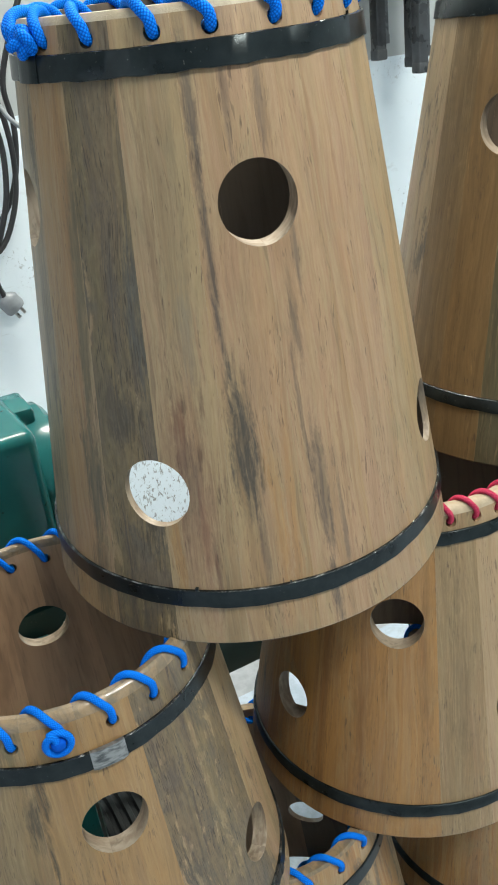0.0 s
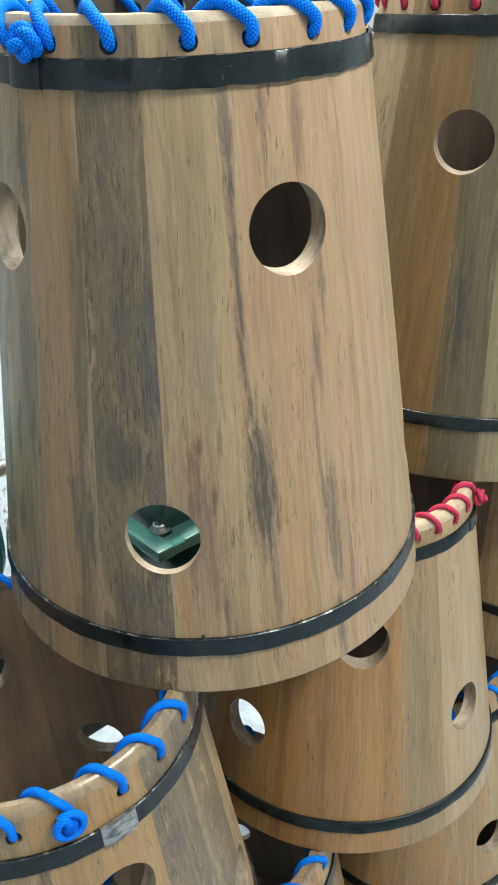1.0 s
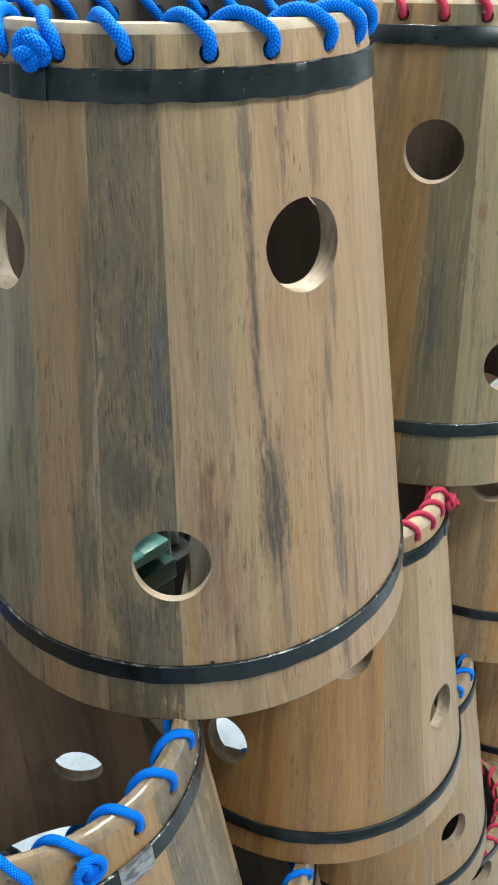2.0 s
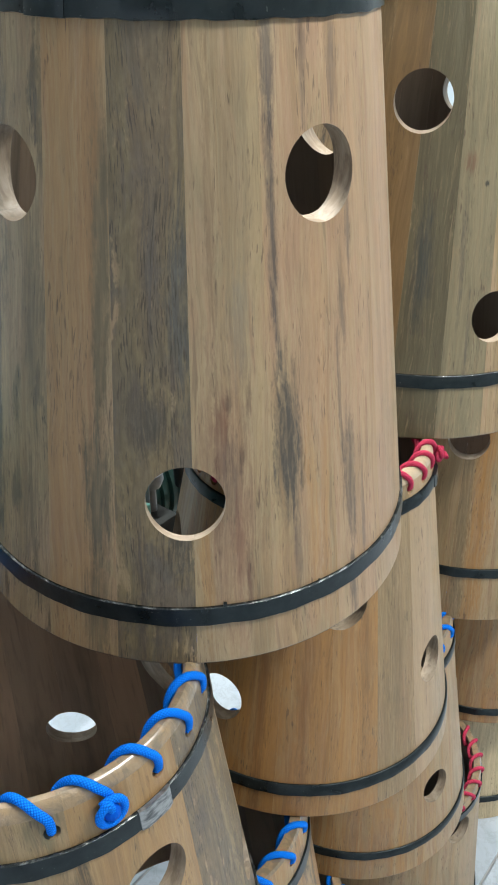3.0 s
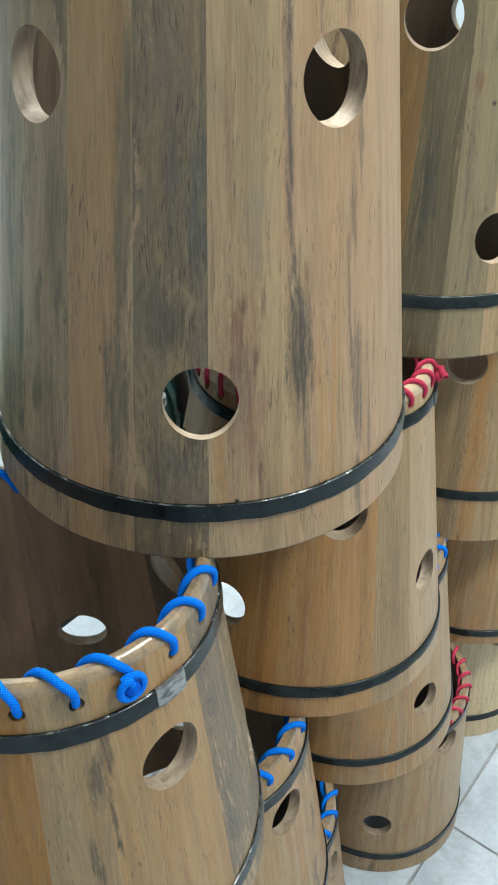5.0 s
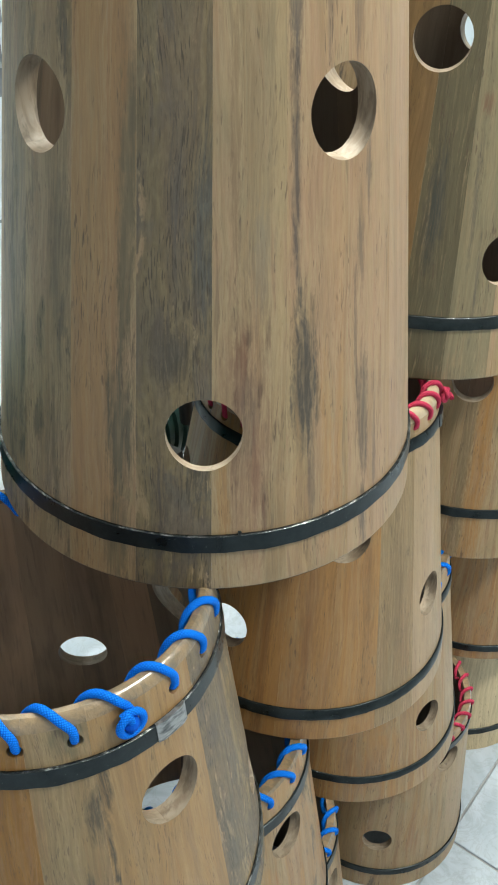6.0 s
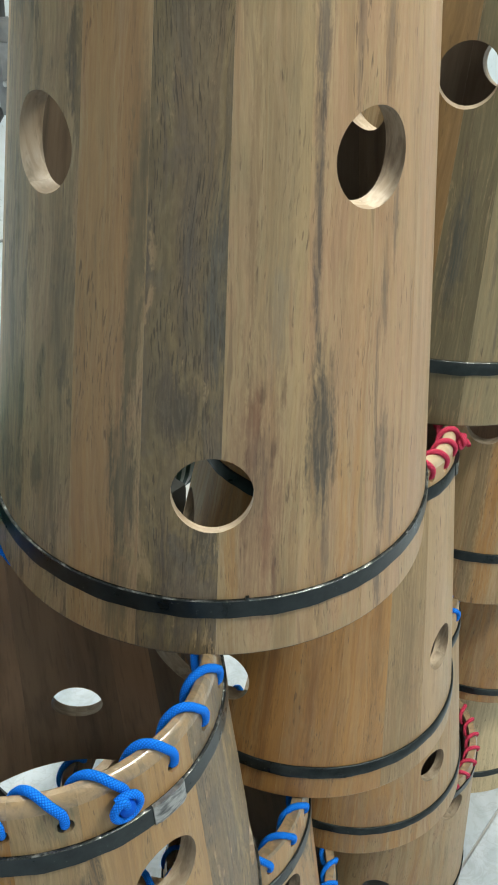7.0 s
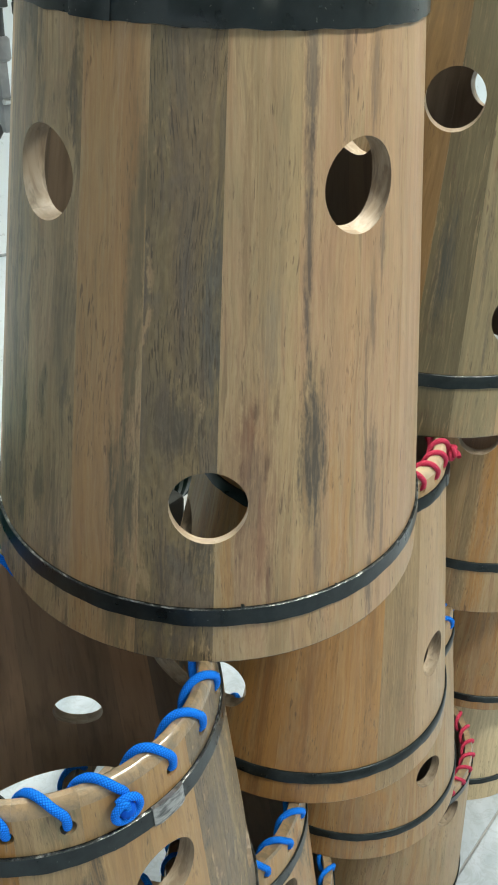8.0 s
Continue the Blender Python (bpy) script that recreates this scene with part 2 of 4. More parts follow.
def make_rope(name, colour, dark):
    """Braided cord: u runs round the cord, v along it in metres."""
    m, nt, bsdf = material(name)
    uv = nt.nodes.new("ShaderNodeUVMap")
    sep = nt.nodes.new("ShaderNodeSeparateXYZ")
    nt.links.new(uv.outputs[0], sep.inputs[0])
    u, v = sep.outputs[0], sep.outputs[1]
    a = math_node(nt, "ADD", math_node(nt, "MULTIPLY", u, 8.0), math_node(nt, "MULTIPLY", v, 560.0))
    b = math_node(nt, "SUBTRACT", math_node(nt, "MULTIPLY", u, 8.0), math_node(nt, "MULTIPLY", v, 560.0))
    sa = math_node(nt, "SINE", math_node(nt, "MULTIPLY", a, math.pi))
    sb = math_node(nt, "SINE", math_node(nt, "MULTIPLY", b, math.pi))
    h = math_node(nt, "ABSOLUTE", math_node(nt, "MULTIPLY", sa, sb))
    nt.links.new(mix(nt, ramp(nt, h, -0.10, 0.80), dark, colour), bsdf.inputs["Base Color"])
    bsdf.inputs["Roughness"].default_value = 0.5
    bsdf.inputs["Specular IOR Level"].default_value = 0.04
    bump(nt, bsdf, h, 0.55, 0.0006)
    return m


blue_rope = make_rope("blue_braided_cord", (0.0, 0.250, 0.98), (0.0, 0.080, 0.50))
pink_rope = make_rope("pink_braided_cord", (0.66, 0.070, 0.140), (0.30, 0.018, 0.048))


def make_plain(name, c1, c2, scale, rough, bump_strength=0.1, metallic=0.0, spots=None):
    m, nt, bsdf = material(name)
    vec, oi, tc = object_vec(nt)
    a = noise_at(nt, vec, (scale, scale, scale), 5, 0.6)
    b = noise_at(nt, vec, (scale * 14, scale * 14, scale * 14), 3, 0.6)
    col = mix(nt, ramp(nt, a, 0.3, 0.7), c1, c2)
    if spots:
        col = mix(nt, ramp(nt, b, 0.66, 0.74), col, spots)
    nt.links.new(col, bsdf.inputs["Base Color"])
    nt.links.new(math_node(nt, "ADD", rough - 0.08, math_node(nt, "MULTIPLY", a, 0.16)), bsdf.inputs["Roughness"])
    bsdf.inputs["Metallic"].default_value = metallic
    bump(nt, bsdf, b, bump_strength, 0.002)
    return m


def make_wall():
    """White emulsion paint, scuffed and chipped in places."""
    m, nt, bsdf = material("white_wall_paint")
    vec, oi, tc = object_vec(nt, 3.0)
    a = noise_at(nt, vec, (3, 3, 3), 4, 0.6)
    zone = noise_at(nt, vec, (7, 7, 7), 3, 0.6)
    chip = noise_at(nt, vec, (115, 115, 115), 4, 0.7, 0.5)
    dot = noise_at(nt, vec, (210, 210, 210), 2, 0.5)
    smear = noise_at(nt, vec, (24, 24, 60), 4, 0.6, 0.6)
    col = mix(nt, ramp(nt, a, 0.3, 0.7), (0.77, 0.85, 0.905), (0.71, 0.79, 0.845))
    col = mix(nt, math_node(nt, "MULTIPLY", ramp(nt, smear, 0.60, 0.74), 0.35), col, (0.52, 0.56, 0.58))
    col = mix(nt, math_node(nt, "MULTIPLY", ramp(nt, chip, 0.57, 0.63), math_node(nt, "MULTIPLY", ramp(nt, zone, 0.50, 0.62), 0.75)), col, (0.36, 0.38, 0.39))
    # a knocked and flaking patch low on the wall
    flake = noise_at(nt, vec, (120, 120, 55), 5, 0.72, 0.8)
    sp = nt.nodes.new("ShaderNodeVectorMath")
    sp.operation = "DISTANCE"
    nt.links.new(tc.outputs["Object"], sp.inputs[0])
    sp.inputs[1].default_value = (0.58, 1.62, 0.37)
    near = math_node(nt, "SUBTRACT", 1.0, ramp(nt, sp.outputs["Value"], 0.05, 0.24))
    col = mix(nt, math_node(nt, "MULTIPLY", ramp(nt, flake, 0.55, 0.60), near), col, (0.30, 0.31, 0.31))
    col = mix(nt, ramp(nt, dot, 0.80, 0.815), col, (0.24, 0.25, 0.26))
    nt.links.new(col, bsdf.inputs["Base Color"])
    bsdf.inputs["Roughness"].default_value = 0.42
    bump(nt, bsdf, math_node(nt, "ADD", chip, smear), 0.2, 0.002)
    return m


wall_white = make_wall()
wall_grey = make_plain("grey_wall_paint", (0.40, 0.42, 0.42), (0.34, 0.36, 0.36), 2.0, 0.55, 0.2)
sanded_rim = make_plain("sanded_rim", (0.52, 0.43, 0.31), (0.38, 0.29, 0.19), 60.0, 0.42, 0.25, spots=(0.32, 0.25, 0.17))



def make_varnished_rim():
    """Rounded rim edge, rubbed dark and thickly varnished."""
    m, nt, bsdf = material("varnished_rim")
    vec, oi, tc = object_vec(nt)
    a = noise_at(nt, vec, (90, 90, 90), 4, 0.65, 0.6)
    b = noise_at(nt, vec, (260, 260, 260), 3, 0.6)
    col = mix(nt, ramp(nt, a, 0.36, 0.62), (0.300, 0.205, 0.115), (0.185, 0.140, 0.090))
    nt.links.new(col, bsdf.inputs["Base Color"])
    bsdf.inputs["Roughness"].default_value = 0.34
    bsdf.inputs["Coat Weight"].default_value = 0.9
    bsdf.inputs["Coat Roughness"].default_value = 0.10
    bump(nt, bsdf, math_node(nt, "ADD", a, math_node(nt, "MULTIPLY", b, 0.4)), 0.5, 0.002)
    return m


varnished_rim = make_varnished_rim()


def make_cut_wood():
    """Raw wood inside the drilled holes, grain running up."""
    m, nt, bsdf = material("raw_cut_wood")
    vec, oi, tc = object_vec(nt)
    a = noise_at(nt, vec, (190, 70, 24), 4, 0.65, 0.4)
    b = noise_at(nt, vec, (110, 60, 30), 4, 0.65, 0.5)
    col = mix(nt, ramp(nt, a, 0.34, 0.64), (0.37, 0.302, 0.230), (0.250, 0.186, 0.130))
    col = mix(nt, math_node(nt, "MULTIPLY", ramp(nt, b, 0.50, 0.64), 0.55), col, (0.135, 0.100, 0.070))
    nt.links.new(col, bsdf.inputs["Base Color"])
    bsdf.inputs["Roughness"].default_value = 0.5
    bump(nt, bsdf, a, 0.35, 0.001)
    return m


end_grain = make_cut_wood()
ceiling_paint = make_plain("ceiling_paint", (0.76, 0.76, 0.74), (0.70, 0.70, 0.68), 1.5, 0.8)
green_paint = make_plain("green_machine_enamel", (0.006, 0.105, 0.107), (0.012, 0.150, 0.150), 9.0, 0.20, 0.06, spots=(0.010, 0.055, 0.050))
teal_paint = make_plain("worn_teal_paint", (0.040, 0.155, 0.140), (0.075, 0.215, 0.195), 40.0, 0.34, 0.15, spots=(0.16, 0.30, 0.28))
black_rubber = make_plain("black_rubber", (0.012, 0.012, 0.013), (0.022, 0.022, 0.024), 30, 0.5)
# near-black, with the shade behind the drums put into the colour
shade_black = make_plain("shade_black_casting", (0.004, 0.006, 0.006), (0.009, 0.012, 0.012), 20, 0.75)
grey_plastic = make_plain("grey_plastic", (0.17, 0.185, 0.20), (0.24, 0.255, 0.27), 40, 0.4)
dark_tube = make_plain("black_lacquered_tube", (0.035, 0.037, 0.040), (0.075, 0.078, 0.082), 18, 0.28, 0.05, 0.3)
dark_green = make_plain("dark_green_casting", (0.010, 0.040, 0.037), (0.018, 0.062, 0.057), 14.0, 0.34, 0.12, spots=(0.05, 0.07, 0.07))
steel_bright = make_plain("zinc_plated_steel", (0.45, 0.46, 0.46), (0.60, 0.60, 0.60), 60, 0.3, 0.1, 1.0)
lamp_white = make_plain("lamp_housing_white", (0.75, 0.75, 0.73), (0.7, 0.7, 0.69), 6, 0.4)

tube_glow, tube_nt, tube_bsdf = material("fluorescent_tube")
tube_bsdf.inputs["Emission Color"].default_value = (1.0, 0.98, 0.94, 1)
tube_bsdf.inputs["Emission Strength"].default_value = 4.0


def make_marble(name):
    m, nt, bsdf = material(name)
    vec, oi, tc = object_vec(nt, 9.0)
    a = noise_at(nt, vec, (5, 5, 5), 6, 0.62, 1.6)
    b = noise_at(nt, vec, (16, 16, 16), 5, 0.65, 2.2)
    vein = math_node(nt, "ABSOLUTE", math_node(nt, "SUBTRACT", b, 0.5))
    col = mix(nt, ramp(nt, a, 0.35, 0.7), (0.55, 0.62, 0.70), (0.40, 0.47, 0.54))
    col = mix(nt, math_node(nt, "MULTIPLY", math_node(nt, "SUBTRACT", 1.0, ramp(nt, vein, 0.0, 0.05)), 0.32), col, (0.34, 0.38, 0.42))
    nt.links.new(col, bsdf.inputs["Base Color"])
    bsdf.inputs["Roughness"].default_value = 0.16
    return m


tile_mat = make_marble("marbled_white_tile")
grout_mat = make_plain("grey_grout", (0.44, 0.45, 0.46), (0.34, 0.35, 0.36), 30, 0.85, 0.3)


# ---- building helpers ----
def part(name, bm, mat, parent=None, label="", m=None, smooth=None):
    """Links a bmesh as one mesh object, under a thing or a part."""
    me = bpy.data.meshes.new(name)
    bm.to_mesh(me)
    bm.free()
    me.materials.append(mat)
    if smooth is not None:
        for p in me.polygons:
            p.use_smooth = True
        me.set_sharp_from_angle(angle=radians(smooth))
    ob = new(name, me)
    if parent is not None:
        ob.parent = parent
    if m is not None:
        ob.matrix_basis = m
    if label:
        tagged(ob, label)
    return ob


def box(bm, lo, hi, bevel=0.0, segs=2, m=None):
    ret = bmesh.ops.create_cube(bm, size=1.0)
    vs = ret["verts"]
    for v in vs:
        v.co = Vector([(lo[i] + hi[i]) / 2 + v.co[i] * (hi[i] - lo[i]) for i in range(3)])
    if bevel:
        es = list({e for v in vs for e in v.link_edges})
        out = bmesh.ops.bevel(bm, geom=es, offset=bevel, segments=segs, affect="EDGES", profile=0.5)
        vs = list({v for f in out["faces"] for v in f.verts} | {v for v in vs if v.is_valid})
    if m is not None:
        bmesh.ops.transform(bm, matrix=m, verts=[v for v in vs if v.is_valid])
    return vs


def lathe(bm, profile, segs=48, m=None, close=False):
    """Turns (radius, height) pairs round z."""
    rows = []
    for r, z in profile:
        rows.append([bm.verts.new((r * math.cos(2 * math.pi * i / segs), r * math.sin(2 * math.pi * i / segs), z)) for i in range(segs)])
    pairs = list(zip(rows, rows[1:])) + ([(rows[-1], rows[0])] if close else [])
    for a, b in pairs:
        for i in range(segs):
            j = (i + 1) % segs
            bm.faces.new((a[i], a[j], b[j], b[i]))
    if not close:
        bm.faces.new(list(reversed(rows[0])))
        bm.faces.new(rows[-1])
    if m is not None:
        bmesh.ops.transform(bm, matrix=m, verts=[v for r in rows for v in r])


def smooth_path(points, steps=6, closed=False):
    """Catmull-Rom through the points."""
    pts = [Vector(p) for p in points]
    n = len(pts)
    out = []
    for i in range(n if closed else n - 1):
        if closed:
            a, b, c, d = (pts[(i + k) % n] for k in (-1, 0, 1, 2))
        else:
            a, b, c, d = pts[max(i - 1, 0)], pts[i], pts[i + 1], pts[min(i + 2, n - 1)]
        for s in range(steps):
            t = s / steps
            out.append(0.5 * ((2 * b) + (c - a) * t + (2 * a - 5 * b + 4 * c - d) * t * t + (3 * b - a - 3 * c + d) * t ** 3))
    if not closed:
        out.append(pts[-1])
    return out


def tube(bm, path, radius, sides=10, closed=False):
    """A round cord along a path, with u round it and v along it."""
    uvl = bm.loops.layers.uv.verify()
    n = len(path)
    tang = []
    for i in range(n):
        a, b = (path[(i - 1) % n], path[(i + 1) % n]) if closed else (path[max(i - 1, 0)], path[min(i + 1, n - 1)])
        d = b - a
        tang.append(d.normalized() if d.length > 1e-9 else Vector((0, 0, 1)))
    up = tang[0].orthogonal().normalized()
    rings, dist, length = [], [], 0.0
    for i, p in enumerate(path):
        if i:
            up = (up - tang[i] * up.dot(tang[i]))
            up = up.normalized() if up.length > 1e-6 else tang[i].orthogonal().normalized()
            length += (p - path[i - 1]).length
        side = tang[i].cross(up)
        rings.append([bm.verts.new(p + radius * (math.cos(2 * math.pi * k / sides) * up + math.sin(2 * math.pi * k / sides) * side)) for k in range(sides)])
        dist.append(length)
    spans = [(i, i + 1) for i in range(n - 1)] + ([(n - 1, 0)] if closed else [])
    for i, j in spans:
        dj = dist[j] if j else length + (path[0] - path[-1]).length
        for k in range(sides):
            q = (k + 1) % sides
            f = bm.faces.new((rings[i][k], rings[i][q], rings[j][q], rings[j][k]))
            f.smooth = True
            for loop, u, v in zip(f.loops, (k, k + 1, k + 1, k), (dist[i], dist[i], dj, dj)):
                loop[uvl].uv = (u / sides, v)
    if not closed:
        bm.faces.new(list(reversed(rings[0])))
        bm.faces.new(rings[-1])


# ---- the room ----
X0, X1, Y0, Y1, H = -2.6, 3.4, -3.2, 1.62, 2.9


def slab(name, lo, hi, mat, label):
    bm = bmesh.new()
    box(bm, lo, hi)
    ob = part(name, bm, mat)
    return tagged(ob, label, "wall" if "wall" in name else name, kind="structure")


DADO = 1.215
slab("wall_north", (X0, Y1, 0), (X1, Y1 + 0.15, DADO), wall_white, "white painted lower wall with small scuffs")
slab("wall_north_upper", (X0, Y1 + 0.006, DADO), (X1, Y1 + 0.15, H), wall_grey, "light grey painted wall above the white part")
slab("wall_west", (X0 - 0.15, Y0 - 0.15, 0), (X0, -1.7, H), wall_white, "plain white painted side wall")
slab("wall_west_far", (X0 - 0.15, 0.9, 0), (X0, Y1 + 0.15, H), wall_white, "plain white painted wall beside the doorway")
slab("wall_west_lintel", (X0 - 0.15, -1.7, 2.4), (X0, 0.9, H), wall_white, "plain white painted wall over the doorway")
slab("wall_east", (X1, Y0 - 0.15, 0), (X1 + 0.15, Y1 + 0.15, H), wall_white, "plain white painted side wall")
slab("wall_south", (X0, Y0 - 0.15, 0), (X1, Y0, H), wall_white, "plain white painted wall")
slab("ceiling", (X0 - 0.15, Y0 - 0.15, H), (X1 + 0.15, Y1 + 0.15, H + 0.12), ceiling_paint, "plain white ceiling")
slab("ground", (-60, -80, -0.25), (60, 30, -0.05), grout_mat, "grey ground outside the workshop")
floor = slab("floor", (X0 - 0.15, Y0 - 0.15, -0.12), (X1 + 0.15, Y1 + 0.15, -0.004), grout_mat, "grey grout bed of the tiled floor")


# ---- drums ----
SLOPE = -0.1365


def stave_mesh(rb, slope, h, step, cutters, thick, chamfer, foot, pale_rim, ease=0.0):
    """One stave of a conical shell, centred on the local x axis, with its drill holes cut out."""
    bm = bmesh.new()
    segs, half, c = 5, step / 2 - 0.00025, 0.0016
    def ring(r_out, r_in, z):
        row = []
        for k in range(segs + 1):
            a = -half + 2 * half * k / segs
            row.append(bm.verts.new((r_out * math.cos(a), r_out * math.sin(a), z)))
        for k in range(segs, -1, -1):
            a = -half + 2 * half * k / segs
            row.append(bm.verts.new((r_in * math.cos(a), r_in * math.sin(a), z)))
        return row
    r = lambda z: rb + slope * z
    zt = 0.74 * h
    wall = lambda z: foot + (thick - foot) * min(z / zt, 1.0)
    rows = [ring(r(0) - c * 0.6, r(0) - foot, 0), ring(r(c), r(c) - wall(c), c), ring(r(zt), r(zt) - thick, zt), ring(r(h - chamfer), r(h - chamfer) - thick + ease * 0.62, h - chamfer), ring(r(h) - chamfer * 0.55, r(h) - thick + c * 0.8 + ease, h)]
    if ease:
        q = lambda d_out, d_in, d: ring(r(h - d) - d_out, r(h - d) - thick + d_in, h - d)
        rows[3:] = [q(0.0, 0.0, 0.016), q(0.0, ease * 0.45, 0.0075), q(0.0005, ease * 0.65, 0.0045), q(0.0014, ease * 0.82, 0.0022), q(0.0028, ease, 0.0007), q(0.0040, ease + 0.0012, 0.0)]
    n = len(rows[0])
    for a, b in zip(rows, rows[1:]):
        for i in range(n):
            j = (i + 1) % n
            bm.faces.new((a[i], a[j], b[j], b[i]))
    bm.faces.new(list(reversed(rows[0])))
    bm.faces.new(rows[-1])
    bmesh.ops.recalc_face_normals(bm, faces=bm.faces)
    me = bpy.data.meshes.new("stave")
    bm.to_mesh(me)
    bm.free()
    if cutters:
        cb = bmesh.new()
        for ang, z, rad, n_side in cutters:
            m = Matrix.Rotation(ang, 4, "Z") @ Matrix.Translation((r(z), 0, z)) @ Matrix.Rotation(math.pi / 2 + math.atan(-slope) * 0.5, 4, "Y")
            bmesh.ops.create_cone(cb, cap_ends=True, segments=n_side, radius1=rad, radius2=rad, depth=0.09, matrix=m)
        cme = bpy.data.meshes.new("cutter")
        cb.to_mesh(cme)
        cb.free()
        tmp, cut = new("tmp", me), new("cut", cme)
        mod = tmp.modifiers.new("holes", "BOOLEAN")
        mod.object, mod.operation, mod.solver = cut, "DIFFERENCE", "EXACT"
        dg = bpy.context.evaluated_depsgraph_get()
        made = bpy.data.meshes.new_from_object(tmp.evaluated_get(dg))
        bpy.data.objects.remove(tmp)
        bpy.data.objects.remove(cut)
        bpy.data.meshes.remove(cme)
        bpy.data.meshes.remove(me)
        me = made
        me.name = "stave"
    me.materials.clear()
    me.materials.append(wood)
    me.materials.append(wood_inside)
    me.materials.append(end_grain)
    me.materials.append(sanded_rim if pale_rim else varnished_rim)
    for p in me.polygons:
        p.use_smooth = True
        c, n = p.center, p.normal
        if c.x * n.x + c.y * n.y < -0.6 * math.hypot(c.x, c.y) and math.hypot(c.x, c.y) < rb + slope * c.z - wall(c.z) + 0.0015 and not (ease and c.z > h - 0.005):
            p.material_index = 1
        elif c.z > h - (0.0076 if ease else chamfer * 0.9):
            p.material_index = 3
        elif 0.004 < c.z < h - 0.03 and abs(c.x * n.x + c.y * n.y) < 0.7 * math.hypot(c.x, c.y) and abs(math.atan2(c.y, c.x)) < half - 0.0004:
            p.material_index = 2
    me.set_sharp_from_angle(angle=radians(28))
    return me


def hoop_mesh(rb, slope, z0, z1, rng, joint):
    """A flat strip bent round the shell, with a wavy edge and a lapped end."""
    bm = bmesh.new()
    segs = 144
    ph = [rng.uniform(0, 6.28) for _ in range(6)]
    rows = []
    for i in range(segs):
        a = 2 * math.pi * i / segs
        wav = 0.0002 * math.sin(3 * a + ph[0]) + 0.00010 * math.sin(13 * a + ph[1]) + 0.00008 * math.sin(31 * a + ph[2])
        wav2 = 0.0002 * math.sin(4 * a + ph[3]) + 0.0003 * math.sin(17 * a + ph[4]) + 0.0003 * math.sin(37 * a + ph[5])
        prof = []
        for z, off in ((z0 + wav2, 0.0002), (z0 + 0.0004 + wav2, 0.0019), (z1 - 0.0005 + wav, 0.0021), (z1 + wav, 0.0014), (z1 + wav, 0.0002)):
            rr = rb + slope * z + off
            prof.append(bm.verts.new((rr * math.cos(a), rr * math.sin(a), z)))
        rows.append(prof)
    for i in range(segs):
        a, b = rows[i], rows[(i + 1) % segs]
        for k in range(4):
            f = bm.faces.new((a[k], b[k], b[k + 1], a[k + 1]))
            f.material_index = 1 if k >= 2 else 0
    for i in range(2):
        a = rng.uniform(0, 2 * math.pi) if i else radians(joint)
        s, zz = rng.uniform(0.6, 1.2), z1 + 0.0004
        box(bm, (-0.0008 * s, -0.0009 * s, -0.001), (0.0008 * s, 0.0009 * s, 0.0019 * s), 0.0, 1, Matrix.Rotation(a, 4, "Z") @ Matrix.Translation((rb + slope * zz + 0.0012, 0, zz)))
    return bm


def lap_mesh(rb, slope, z0, z1, ang, width, proud):
    """The lapped end of a hoop: a short bent tab."""
    bm = bmesh.new()
    n = 6
    rows = []
    for i in range(n + 1):
        a = ang + (i / n - 0.5) * width / (rb + slope * z0)
        e = 0.35 if i in (0, n) else 1.0
        prof = []
        for z, off in ((z0 - 0.0006, 0.001), (z0 - 0.0002, 0.002 + proud * e), (z1 + 0.0002, 0.002 + proud * e), (z1 + 0.0006, 0.001)):
            rr = rb + slope * z + off
            prof.append(bm.verts.new((rr * math.cos(a), rr * math.sin(a), z)))
        rows.append(prof)
    for a, b in zip(rows, rows[1:]):
        for k in range(3):
            bm.faces.new((a[k], b[k], b[k + 1], a[k + 1]))
    bm.faces.new(rows[0])
    bm.faces.new(list(reversed(rows[-1])))
    return bm


def rope_points(rb, slope, h, hz, first, count, step, rng, thick, rope_r, slant, nudge):
    """Whip lacing: out of a hole, slanting over the rim, down inside and out of the next hole."""
    pts = []
    for i in range(count):
        a = first - i * step + radians(nudge.get(i, 0.0)) + rng.uniform(-0.006, 0.006)
        sl = slant + rng.uniform(-0.04, 0.04)
        def at(da, rad, z):
            return (rad * math.cos(a - da), rad * math.sin(a - da), z)
        ro, ri = rb + slope * hz, rb + slope * hz - thick
        rt = rb + slope * h
        rc, half_w, rise = rt - thick * 0.5, thick * 0.5, (h - hz) * 0.55
        pts += [at(0, ri - 0.0005, hz - 0.0005), at(0, ro - 0.0015, hz - 0.0005)]
        for deg in (4, 38, 66, 92, 118, 146, 176):
            th = radians(deg)
            pts.append(at(sl * step * deg / 90, rc + (half_w + rope_r) * math.cos(th), h - rise + (rise + rope_r * 1.02) * math.sin(th)))
        pts += [
            at(0.96 * step, ri - rope_r * 1.1, hz + 0.0005),
        ]
    return pts


